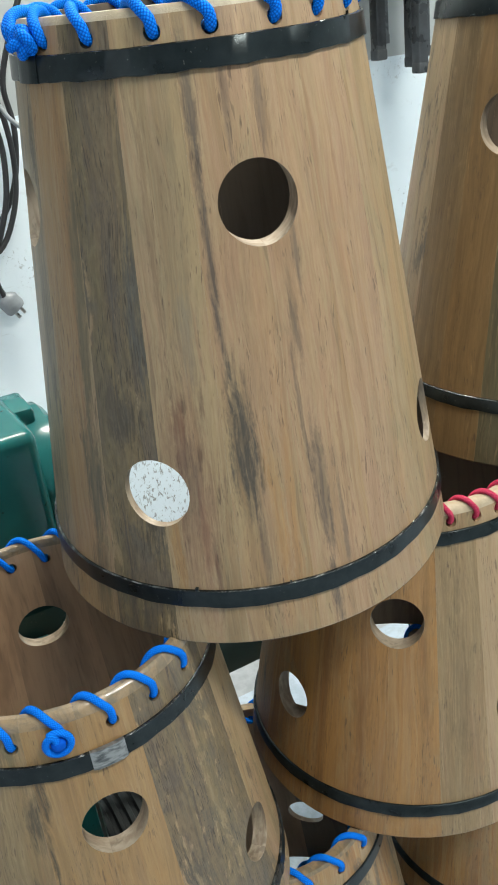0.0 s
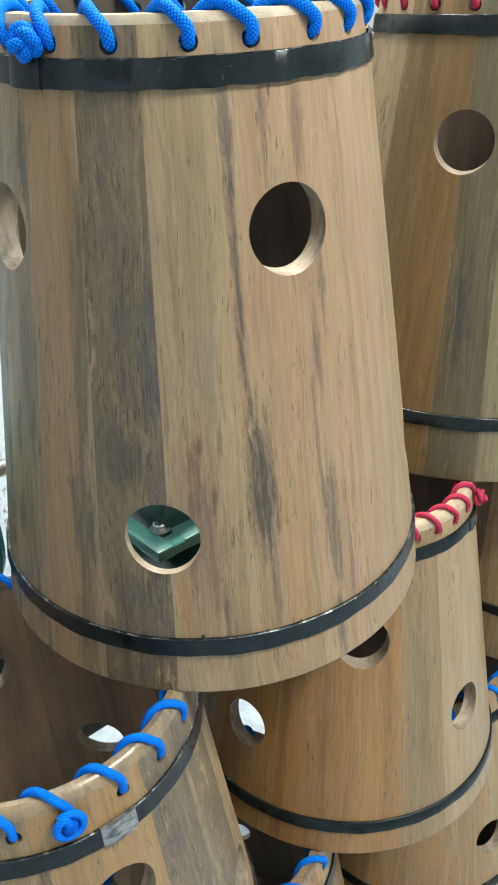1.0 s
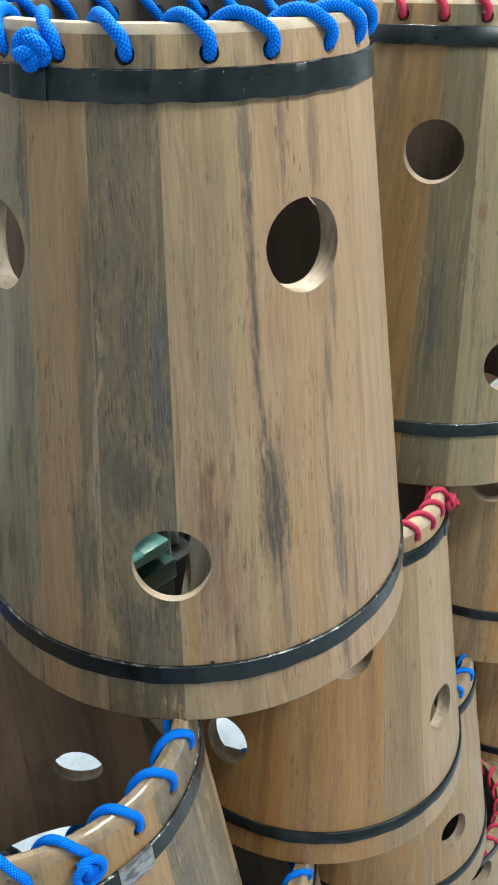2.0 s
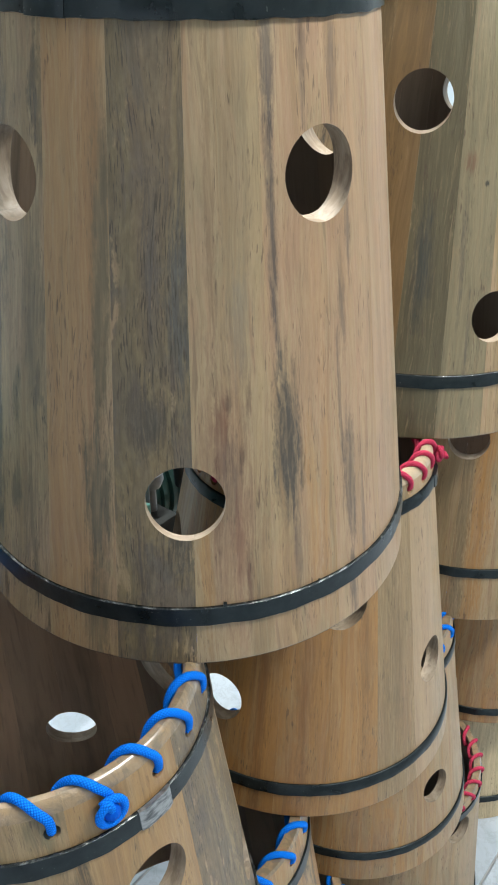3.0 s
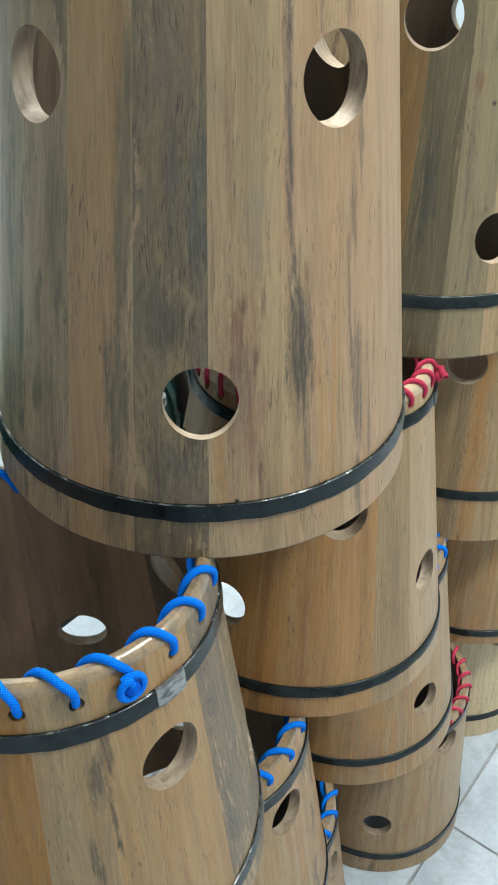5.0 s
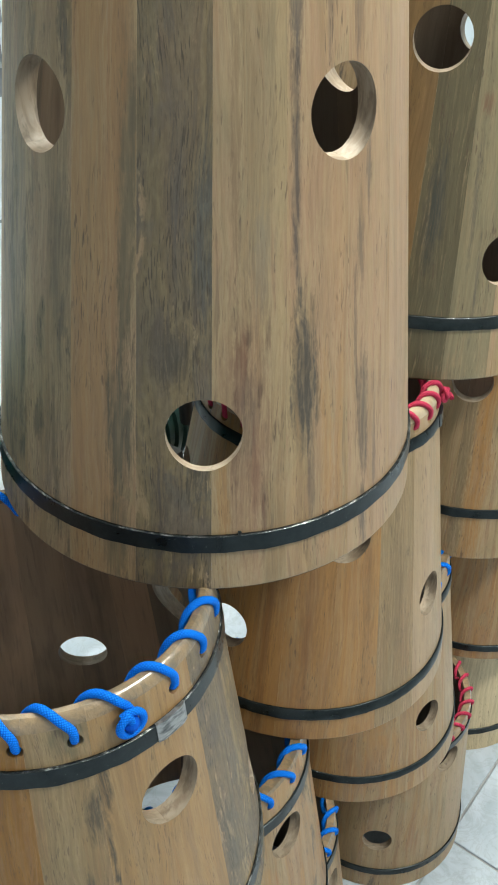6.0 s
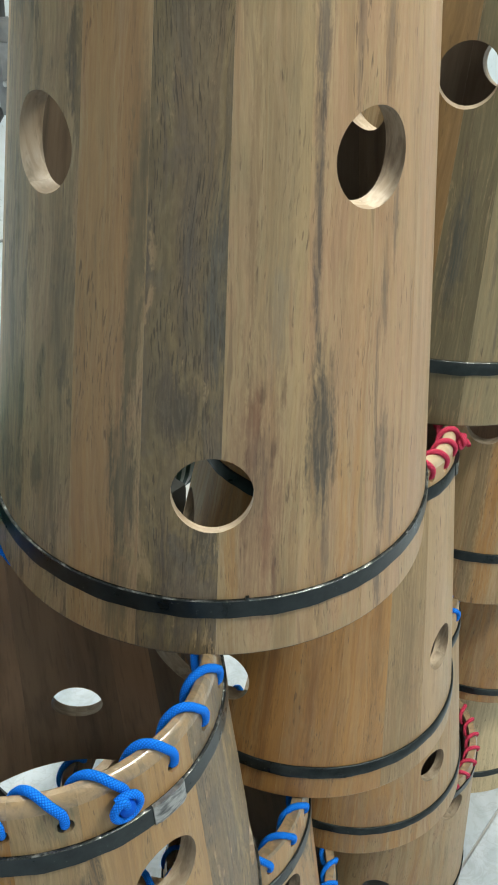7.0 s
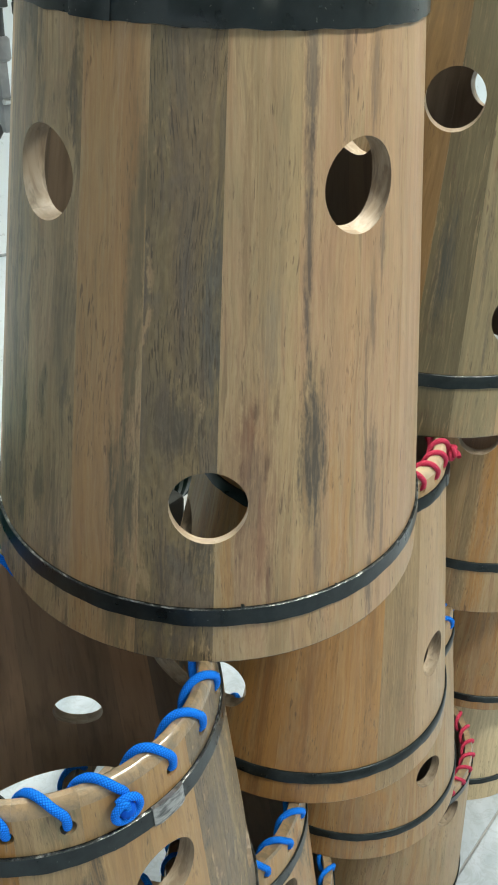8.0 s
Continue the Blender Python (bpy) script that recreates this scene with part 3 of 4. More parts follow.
def drum(name_label, x, y, z, lean_x, lean_y, rb=0.1600, h=0.310, band_lo=(0.040, 0.052), band_hi=(0.272, 0.2854), upper=-94.0, up_z=0.2245, lower=-139.0, lo_z=0.1115, turned=(),
         rope=None, loops=22, rope_from=0.0, knot=None, staves=20, seam=0.0, tones=(), seed=1, hole_r=0.0232, low_r=0.0222, marks={}, wood_mean=(0.22, 0.35), laps=(0.0, 0.0), bright_lap=False, slope=SLOPE, thick=0.0120, chamfer=0.0028, hole_drop=0.0165, coil=False, knot_size=1.0, rope_r=0.0030, burr=0.0, slant=0.38, foot=0.0045, pale_rim=True, nudge={}, ease=0.0):
    rng = random.Random(seed)
    axis = Vector((lean_x, lean_y, 1.0)).normalized()
    base = new("drum_shell")
    base.empty_display_size = 0.05
    base.matrix_world = Matrix.Translation((x, y, z)) @ Vector((0, 0, 1)).rotation_difference(axis).to_matrix().to_4x4()
    tagged(base, name_label, "drum", "stacked drum shells")
    step = 2 * math.pi / staves
    hz = h - hole_drop
    rstep = 2 * math.pi / loops
    holes = [(radians(upper) + k * math.pi / 2, up_z, hole_r, 40) for k in range(4)] + [(radians(lower) + k * math.pi / 2, lo_z, low_r, 40) for k in range(4)]
    for i, da, dz in turned:
        a, zz, rad, sides = holes[i]
        holes[i] = (a + radians(da), zz + dz, rad, sides)
    holes += [(radians(rope_from) + k * rstep + radians(nudge.get(-k % loops, 0.0)), hz, 0.0048, 12) for k in range(loops)]
    for k in range(staves):
        ang = radians(seam) + (k + 0.5) * step
        cuts = []
        for a, hzz, rad, sides in holes:
            d = (a - ang + math.pi) % (2 * math.pi) - math.pi
            if abs(d) < step / 2 + rad / (rb + slope * hzz) + 0.002:
                cuts.append((d, hzz, rad, sides))
        me = stave_mesh(rb, slope, h, step, cuts, thick, chamfer, foot, pale_rim, ease)
        if k in marks:
            me.materials[0] = marked_wood(marks[k])
        st = new("stave", me)
        st.parent = base
        st.matrix_basis = Matrix.Rotation(ang, 4, "Z")
        if k < len(tones):
            st.color = (*tones[k], 1.0)
        else:
            st.color = (max(0.0, rng.gauss(wood_mean[0], 0.28)), max(0.0, min(1.0, rng.gauss(wood_mean[1], 0.28))), max(0.0, min(1.0, rng.gauss(0.4, 0.3))), 1.0)
    up_hoop = part("hoop", hoop_mesh(rb, slope, band_hi[0], band_hi[1], rng, 0), steel, base, "blackened steel hoop under the rim", smooth=50)
    part("hoop_lap", lap_mesh(rb, slope, band_hi[0], band_hi[1], radians(laps[0]), 0.024, 0.0016), weld if bright_lap else steel, up_hoop, "bare welded lap" if bright_lap else "", smooth=40)
    lo_hoop = part("hoop", hoop_mesh(rb, slope, band_lo[0], band_lo[1], rng, burr), steel, base, "blackened steel hoop near the foot", smooth=50)
    part("hoop_lap", lap_mesh(rb, slope, band_lo[0], band_lo[1], radians(laps[1]), 0.008, 0.0005), steel, lo_hoop, smooth=40)
    for hp in (up_hoop, lo_hoop):
        # painted edge glints on the upper drums only, plain black below
        hp.data.materials.append(glint_edge if z > 0.93 or coil else steel)
    if rope:
        bm = bmesh.new()
        pts = rope_points(rb, slope, h, hz, radians(rope_from), loops, rstep, rng, thick - ease * 0.5, rope_r, slant, nudge)
        tube(bm, smooth_path(pts, 4, True), rope_r, 10, True)
        lacing = part("lacing_cord", bm, rope, base, "bright blue braided cord" if rope is blue_rope else "pink red braided cord")
        if knot is not None:
            bm = bmesh.new()
            a, rr = radians(knot), rb + slope * hz + rope_r * 1.6
            c = Vector((rr * math.cos(a), rr * math.sin(a), hz + 0.001))
            tg, rd = Vector((-math.sin(a), math.cos(a), 0)), Vector((math.cos(a), math.sin(a), 0))
            kp = []
            if coil:
                up = Vector((0, 0, 1))
                c = c + up * 0.0025
                for i in range(15):
                    t = 2 * math.pi * 0.36 - 2 * math.pi * i / 15 * 1.15
                    kp.append(c + tg * 0.0080 * math.cos(t) + up * 0.0080 * math.sin(t) + rd * (0.0002 * i))
                kp = kp + [c + rd * 0.0030]
                tube(bm, smooth_path(kp, 4), rope_r * 0.92, 10)
                bmesh.ops.create_uvsphere(bm, u_segments=14, v_segments=9, radius=0.0052, matrix=Matrix.Translation(c + rd * 0.0012))
            for i in range(0 if coil else 26):
                t = 2 * math.pi * i / 26
                q = knot_size * (0.0072 + 0.0026 * math.cos(3 * t))
                kp.append(c + tg * q * math.cos(2 * t) + Vector((0, 0, 1)) * q * math.sin(2 * t) * 0.9 + rd * (0.0022 * math.sin(3 * t) + 0.0012))
            if not coil:
                tube(bm, smooth_path(kp, 3, True), rope_r * 0.95, 10, True)
                tube(bm, smooth_path([c + rd * 0.002 + tg * 0.003, c + rd * 0.006 + tg * 0.001, c + rd * 0.008 - tg * 0.004 - Vector((0, 0, 0.002))], 4), rope_r * 0.9, 10)
            part("cord_knot", bm, rope, lacing, "knotted cord end")
    return base


OLIVE = (0.188, 0.146, 0.090)
INK = (0.060, 0.056, 0.046)
GREY, RED, OCHRE = (0.104, 0.085, 0.077), (0.200, 0.085, 0.052), (0.430, 0.230, 0.070)
# stain, warmth and streaks of the staves, anticlockwise from the seam
drum("pale grey-streaked wooden drum shell, blue laced rim, on two others", 0.2734, 0.5656, 0.9514, -0.0253, -0.0430, rb=0.1614, h=0.3930, thick=0.0138, chamfer=0.0042, hole_drop=0.0122,
     band_lo=(0.0300, 0.0430), band_hi=(0.3602, 0.3747), upper=-102.2, up_z=0.2878, lower=-139.8, lo_z=0.1128, rope=blue_rope, loops=20, rope_from=-164.2,
     burr=-108.0, foot=0.0008, nudge={0: 1.0, 19: 0.7, 18: 3.0, 17: 1.2, 16: 2.7, 15: 0.8}, turned=((1, -2.5, -0.005), (3, 4.7, -0.0040), (5, 4.0, -0.009)), knot=-168.0, rope_r=0.0033, knot_size=0.78, seam=-138.0, seed=3, hole_r=0.0240, low_r=0.0234, laps=(-172.0, 60.0), slope=-0.136,
     tones=[(0.10, 0.02, 0.50), (0.0, 0.28, 0.34), (0.0, 0.30, 0.40), (0.05, 0.25, 0.2), (0.15, 0.3, 0.4), (0.3, 0.2, 0.4), (0.1, 0.5, 0.2), (0.2, 0.3, 0.3), (0.5, 0.2, 0.3), (0.1, 0.3, 0.3),
            (0.2, 0.3, 0.3), (0.4, 0.2, 0.2), (0.1, 0.4, 0.3), (0.3, 0.2, 0.3), (0.2, 0.3, 0.3), (0.3, 0.2, 0.3), (0.42, 0.1, 0.4), (0.36, 0.12, 0.2), (0.02, 0.40, 0.05), (0.94, 0.10, 0.35)],
     marks={0: [(-0.003, 0.310, 0.0230, 0.13, 0.30, (0.315, 0.262, 0.180)), (-0.0075, 0.290, 0.0028, 0.085, 0.55, (0.215, 0.135, 0.080)), (0.0050, 0.215, 0.0075, 0.035, 0.50, (0.262, 0.226, 0.184)), (-0.0050, 0.150, 0.0055, 0.030, 0.65, (0.170, 0.090, 0.058)), (-0.0020, 0.100, 0.0190, 0.095, 0.60, (0.275, 0.160, 0.108)), (-0.0090, 0.110, 0.0030, 0.030, 0.7, (0.150, 0.082, 0.056)), (0.0090, 0.060, 0.0026, 0.030, 0.7, (0.150, 0.082, 0.056)), (-0.0041, 0.163, 0.0042, 0.014, 0.35, RED), (0.0060, 0.140, 0.0022, 0.010, 0.7, (0.150, 0.092, 0.062)), (-0.0010, 0.172, 0.0018, 0.008, 0.7, (0.140, 0.086, 0.060)), (0.0110, 0.175, 0.0016, 0.012, 0.6, (0.150, 0.094, 0.064)), (-0.0008, 0.120, 0.0060, 0.036, 0.42, GREY),
                (0.0030, 0.085, 0.0055, 0.032, 0.40, RED), (-0.017, 0.07, 0.0050, 0.06, 0.5, OCHRE)],
            1: [(0.0040, 0.200, 0.0210, 0.260, 0.50, (0.450, 0.272, 0.185)), (-0.0135, 0.345, 0.0052, 0.045, 0.75, GREY), (-0.0140, 0.265, 0.0026, 0.085, 0.85, GREY), (-0.0105, 0.138, 0.0100, 0.056, 0.55, (0.150, 0.132, 0.086)),
                (-0.0092, 0.140, 0.0105, 0.048, 1.05, (0.096, 0.082, 0.070)), (-0.0056, 0.070, 0.0034, 0.036, 0.6, GREY), (0.0067, 0.345, 0.0030, 0.034, 0.45, GREY), (0.006, 0.10, 0.006, 0.07, 0.5, OCHRE), (0.0160, 0.10, 0.004, 0.09, 0.4, OCHRE)],
            2: [(0.0, 0.200, 0.0300, 0.400, 0.50, (0.450, 0.275, 0.186)), (-0.0022, 0.255, 0.0030, 0.030, 0.65, GREY), (-0.0103, 0.215, 0.0034, 0.034, 0.65, GREY), (-0.0080, 0.105, 0.0060, 0.050, 0.75, GREY),
                (-0.0107, 0.340, 0.0036, 0.030, 0.6, GREY), (-0.0096, 0.025, 0.004, 0.03, 0.8, GREY), (0.0100, 0.120, 0.0022, 0.05, 0.4, RED), (-0.0150, 0.150, 0.0018, 0.06, 0.6, GREY), (0.0035, 0.080, 0.0020, 0.05, 0.6, GREY)],
            3: [(0.0, 0.200, 0.0300, 0.400, 0.50, (0.440, 0.275, 0.192))],
            # 16: grey-green over the whole stave paints in the machine's reflected sheen
            16: [(0.0, 0.200, 0.0400, 0.500, 0.60, (0.150, 0.142, 0.112))],
            17: [(0.0, 0.200, 0.0300, 0.300, 0.55, (0.232, 0.180, 0.116)), (0.010, 0.21, 0.010, 0.06, 0.6, (0.150, 0.118, 0.088)), (0.006, 0.09, 0.009, 0.05, 0.5, (0.150, 0.118, 0.088))],
            18: [(-0.0070, 0.220, 0.0200, 0.500, 0.80, (0.405, 0.240, 0.118)), (0.0155, 0.270, 0.0060, 0.060, 1.3, OLIVE), (0.0150, 0.205, 0.0060, 0.060, 1.2, OLIVE), (0.0120, 0.110, 0.0100, 0.055, 1.3, (0.165, 0.132, 0.086)), (0.0120, 0.035, 0.0110, 0.045, 0.9, OLIVE)],
            19: [(-0.0140, 0.230, 0.0080, 0.220, 0.60, (0.232, 0.178, 0.098)), (0.0150, 0.225, 0.0060, 0.060, 0.75, (0.108, 0.110, 0.106)), (0.0020, 0.250, 0.0050, 0.050, 0.60, (0.118, 0.108, 0.104)), (0.0060, 0.330, 0.0100, 0.040, 0.45, (0.200, 0.150, 0.096)), (0.0060, 0.195, 0.0050, 0.035, 0.6, (0.200, 0.158, 0.096)), (0.0017, 0.162, 0.0130, 0.022, 0.65, INK), (-0.0090, 0.170, 0.0080, 0.03, 0.5, GREY),
                 (0.0145, 0.090, 0.0070, 0.035, 0.75, INK), (-0.0090, 0.062, 0.005, 0.04, 0.5, GREY)]})
drum("tall olive-grey wooden drum shell with a knot, pink laced rim", 0.6173, 0.5814, 0.9440, 0.0400, -0.0141, rb=0.1590, h=0.3930, thick=0.0138, chamfer=0.0042, hole_drop=0.0122, band_lo=(0.0480, 0.0600), band_hi=(0.3600, 0.3742),
     upper=-154.6, up_z=0.2832, lower=-119.2, lo_z=0.1096, turned=((2, -19.0, -0.011), (6, 12.0, 0.0)), staves=22, rope=pink_rope, loops=20, rope_from=5, seam=-154, seed=12, laps=(60, 60), slope=-0.146, hole_r=0.0240,
     tones=[(0.25, 0.0, 0.3), (0.08, 0.0, 0.45), (0.15, 0.3, 0.4), (0.2, 0.2, 0.3), (0.3, 0.2, 0.3), (0.2, 0.2, 0.3), (0.2, 0.3, 0.3), (0.3, 0.2, 0.3), (0.3, 0.2, 0.3), (0.3, 0.2, 0.3), (0.3, 0.2, 0.3),
            (0.3, 0.2, 0.3), (0.3, 0.2, 0.3), (0.3, 0.2, 0.3), (0.3, 0.2, 0.3), (0.3, 0.2, 0.3), (0.3, 0.2, 0.3), (0.3, 0.2, 0.3), (0.3, 0.2, 0.3), (0.3, 0.2, 0.3), (0.12, 0.5, 0.1), (0.0, 0.72, 0.12)],
     # whole-stave tones: olive and tan wood, darkened further for the neighbour drum's shade
     marks={0: [(0.0, 0.18, 0.060, 0.7, 1.5, (0.132, 0.112, 0.066)), (-0.0060, 0.150, 0.0090, 0.06, 1.0, (0.070, 0.070, 0.062))], 21: [(0.0, 0.18, 0.060, 0.7, 1.5, (0.235, 0.145, 0.066))], 20: [(0.0, 0.18, 0.060, 0.7, 1.4, (0.215, 0.142, 0.070))], 1: [(0.0, 0.18, 0.060, 0.7, 1.3, (0.262, 0.220, 0.140)), (-0.0089, 0.239, 0.0058, 0.0105, 0.85, (0.225, 0.132, 0.082)), (0.0065, 0.222, 0.0020, 0.0030, 1.4, INK), (-0.010, 0.16, 0.0028, 0.06, 0.6, GREY), (0.0, 0.08, 0.002, 0.05, 0.6, GREY)]})
drum("short wooden drum shell, blue laced rim with a knot, open top", 0.0876, 0.5507, 0.6420, -0.0064, -0.0030, rb=0.1562, h=0.3035, thick=0.0135, foot=0.0110, ease=0.0050, hole_drop=0.0192, band_lo=(0.0280, 0.0410), band_hi=(0.2570, 0.2705), upper=-95.5, up_z=0.2085, lower=-46.5, lo_z=0.0955,
     rope=blue_rope, loops=22, rope_from=-120.8, knot=-105.6, coil=True, pale_rim=False, slant=0.40, rope_r=0.0027, seam=-99.0, seed=5, laps=(-92.0, -40.0), bright_lap=True,
     # staves 8 to 13: warmth raised to paint the light on their inner faces
     tones=[(0.0, 0.65, 0.30), (0.78, 0.10, 0.7), (0.82, 0.05, 0.7), (0.3, 0.2, 0.4), (0.2, 0.3, 0.3), (0.3, 0.3, 0.3), (0.2, 0.62, 0.3), (0.2, 0.60, 0.3), (0.3, 0.80, 0.3), (0.2, 1.0, 0.3), (0.3, 1.0, 0.3), (0.2, 1.0, 0.3),
            (0.3, 0.95, 0.3), (0.3, 0.8, 0.3), (0.3, 0.6, 0.3), (0.2, 0.5, 0.3), (0.2, 0.5, 0.3), (0.0, 1.0, 0.35), (0.06, 0.40, 0.35), (0.02, 0.62, 0.15)],
     marks={0: [(0.0, 0.15, 0.05, 0.6, 0.75, (0.370, 0.232, 0.108))], 17: [(0.0, 0.15, 0.05, 0.6, 1.05, (0.320, 0.150, 0.026))], 19: [(0.0, 0.15, 0.05, 0.6, 0.75, (0.350, 0.222, 0.104)), (-0.0160, 0.245, 0.0050, 0.030, 0.85, INK), (-0.0178, 0.190, 0.0022, 0.040, 0.85, INK), (-0.0185, 0.163, 0.0022, 0.004, 0.9, INK)],
            18: [(0.0, 0.15, 0.05, 0.6, 0.75, (0.270, 0.195, 0.102)), (0.0150, 0.225, 0.0045, 0.028, 0.75, INK), (0.0070, 0.160, 0.0030, 0.020, 0.75, INK), (0.0095, 0.143, 0.0040, 0.012, 0.8, INK), (0.006, 0.290, 0.012, 0.020, 0.6, (0.16, 0.15, 0.10))],
            1: [(-0.006, 0.22, 0.006, 0.03, 0.6, GREY), (-0.010, 0.125, 0.006, 0.05, 0.5, GREY)]})
drum("short honey-brown wooden drum shell, pink red laced rim", 0.4296, 0.5728, 0.6285, 0.0380, -0.0070, rb=0.1647, h=0.3220, thick=0.0130, foot=0.0115, ease=0.0030, hole_drop=0.0135, rope_r=0.0024, band_lo=(0.0252, 0.0370), band_hi=(0.2897, 0.3009), upper=-130.8,
     up_z=0.2185, lower=-174.5, lo_z=0.1145, turned=((4, 0.0, -0.0055), (5, 0.0, 0.0040)), rope=pink_rope, loops=30, rope_from=-108.5, knot=-60.0, knot_size=0.7, seam=-115.8, seed=8, laps=(-68.0, 60.0), slope=-0.1664,
     tones=[(0.08, 0.30, 0.15), (0.0, 0.22, 0.1), (0.0, 0.25, 0.2), (0.0, 0.5, 0.3), (0.2, 0.4, 0.3), (0.2, 0.4, 0.3), (0.2, 0.5, 0.3), (0.2, 0.5, 0.3), (0.2, 0.5, 0.3), (0.2, 0.5, 0.3), (0.2, 0.5, 0.3), (0.2, 0.5, 0.3),
            (0.2, 0.5, 0.3), (0.2, 0.5, 0.3), (0.2, 0.6, 0.3), (0.25, 0.8, 0.3), (0.0, 1.0, 0.3), (0.0, 1.0, 0.4), (0.0, 0.95, 0.3), (0.0, 0.85, 0.2)],
     marks={0: [(0.0, 0.15, 0.060, 0.8, 0.65, (0.255, 0.176, 0.096)), (-0.002, 0.16, 0.010, 0.12, 0.40, (0.175, 0.124, 0.072))], 1: [(0.0, 0.15, 0.060, 0.8, 0.60, (0.440, 0.305, 0.200))], 17: [(0.0, 0.15, 0.06, 0.6, 0.45, (0.390, 0.195, 0.060)), (0.006, 0.16, 0.007, 0.3, 0.55, (0.20, 0.095, 0.040)), (-0.012, 0.2, 0.005, 0.2, 0.4, OCHRE)], 18: [(0.0, 0.15, 0.06, 0.6, 0.60, (0.400, 0.205, 0.066)), (0.0, 0.14, 0.008, 0.25, 0.45, (0.22, 0.11, 0.05))], 19: [(0.0, 0.15, 0.06, 0.6, 0.60, (0.420, 0.228, 0.086)), (0.012, 0.18, 0.006, 0.2, 0.4, (0.22, 0.125, 0.06))]})
drum("short orange-brown wooden drum shell below a taller one", 0.7920, 0.5613, 0.6240, 0.0, 0.0, band_lo=(0.0590, 0.0710), upper=-157.2, up_z=0.2327, lower=-112, rope=pink_rope, rope_from=4, seam=-158, seed=21, wood_mean=(0.1, 0.6),
     tones=[(0.10, 0.35, 0.3), (0.0, 0.30, 0.2), (0.05, 0.1, 0.3), (0.0, 0.5, 0.3)], marks={0: [(0.004, 0.15, 0.0150, 0.30, 0.75, (0.44, 0.215, 0.060)), (-0.016, 0.15, 0.010, 0.3, 0.7, (0.190, 0.140, 0.076))]})
drum("short wooden drum shell, blue laced rim, under two others", 0.2525, 0.5750, 0.3130, -0.0100, 0.0050, h=0.3180, foot=0.0030, upper=-89.0, up_z=0.2410, lower=-45.0, rope=blue_rope, rope_from=-97.4, seam=-95, pale_rim=False, seed=31, wood_mean=(0.10, 0.5))
drum("short honey-brown wooden drum shell, blue laced rim, under two others", 0.6031, 0.5948, 0.3090, 0.0, 0.005, rb=0.1630, h=0.3180, slope=-0.155, foot=0.010, hole_drop=0.0185, band_lo=(0.0342, 0.0455), band_hi=(0.2760, 0.2885), upper=-55.0, lower=-101.2, rope=blue_rope, rope_from=8, seam=-120, pale_rim=False, seed=41, wood_mean=(0.0, 0.62), tones=[(0.0, 0.55, 0.2), (0.0, 0.42, 0.1), (0.0, 0.20, 0.1), (0.0, 0.3, 0.2), (0.0, 0.45, 0.2)] + [(0.1, 0.5, 0.3)] * 10 + [(0.0, 0.8, 0.2), (0.0, 0.85, 0.2), (0.0, 0.75, 0.2), (0.02, 0.70, 0.3), (0.0, 0.62, 0.2)])
drum("short wooden drum shell, blue laced rim, under a stacked one", 0.9416, 0.5680, 0.3125, 0.0, 0.0, band_lo=(0.0160, 0.0275), upper=-80.0, lower=-125.0, rope=blue_rope, rope_from=8, seam=-120, pale_rim=False, seed=52, tones=[(0.0, 0.65, 0.2), (0.05, 0.55, 0.2)] + [(0.1, 0.5, 0.3)] * 14 + [(0.0, 0.6, 0.3), (0.1, 0.70, 0.3), (0.02, 0.60, 0.4), (0.10, 0.68, 0.3)])
drum("short wooden drum shell, blue laced rim, standing on the tiles", 0.3846, 0.5916, 0.0, 0.0, 0.0, rb=0.1480, slope=-0.130, upper=-80.0, lower=-125.0, rope=blue_rope, rope_from=1, seam=-120, pale_rim=False, seed=61)
drum("short wooden drum shell, pink red laced rim, standing on the tiles", 0.6859, 0.5646, 0.0, 0.0, -0.004, rb=0.1490, h=0.3085, slope=-0.083, foot=0.010, hole_drop=0.0120, hole_r=0.0215, band_lo=(0.0335, 0.0455), band_hi=(0.2805, 0.2925), upper=-103.2, up_z=0.2580, lower=-148.6, lo_z=0.1110, loops=30, rope_r=0.0026, rope=pink_rope, rope_from=6, pale_rim=False, seam=-120, seed=71, wood_mean=(0.0, 0.35), tones=[(0.0, 0.30, 0.2), (0.05, 0.22, 0.15), (0.0, 0.10, 0.1), (0.0, 0.3, 0.2)] + [(0.1, 0.4, 0.3)] * 11 + [(0.1, 0.45, 0.3), (0.05, 0.50, 0.2), (0.15, 0.40, 0.3), (0.30, 0.35, 0.3), (0.12, 0.40, 0.3)])
drum("short pale wooden drum shell standing on the tiles", 1.0100, 0.5900, 0.0, 0.0, 0.0, upper=-120.0, lower=-75.0, rope=pink_rope, rope_from=6, seam=-120, seed=81, tones=[(0.0, 0.0, 0.1)] * 20, marks={k: [(0.0, 0.15, 0.12, 1.2, 2.2, (0.66, 0.54, 0.37))] for k in range(20)})
drum("short wooden drum shell, blue laced rim, under a stacked one", -0.0800, 0.5700, 0.3130, 0.0, 0.0, upper=-80.0, lower=-125.0, rope=blue_rope, rope_from=6, seam=-120, seed=91)
drum("short wooden drum shell, blue laced rim, standing on the tiles", 0.0300, 0.5900, 0.0, 0.0, 0.0, upper=-80.0, lower=-125.0, rope=blue_rope, rope_from=6, seam=-120, seed=95)


# ---- things behind the drums ----
def thing(name, label, category, group="", at=(0, 0, 0)):
    ob = new(name)
    ob.empty_display_size = 0.05
    ob.matrix_world = Matrix.Translation(at)
    return tagged(ob, label, category, group)


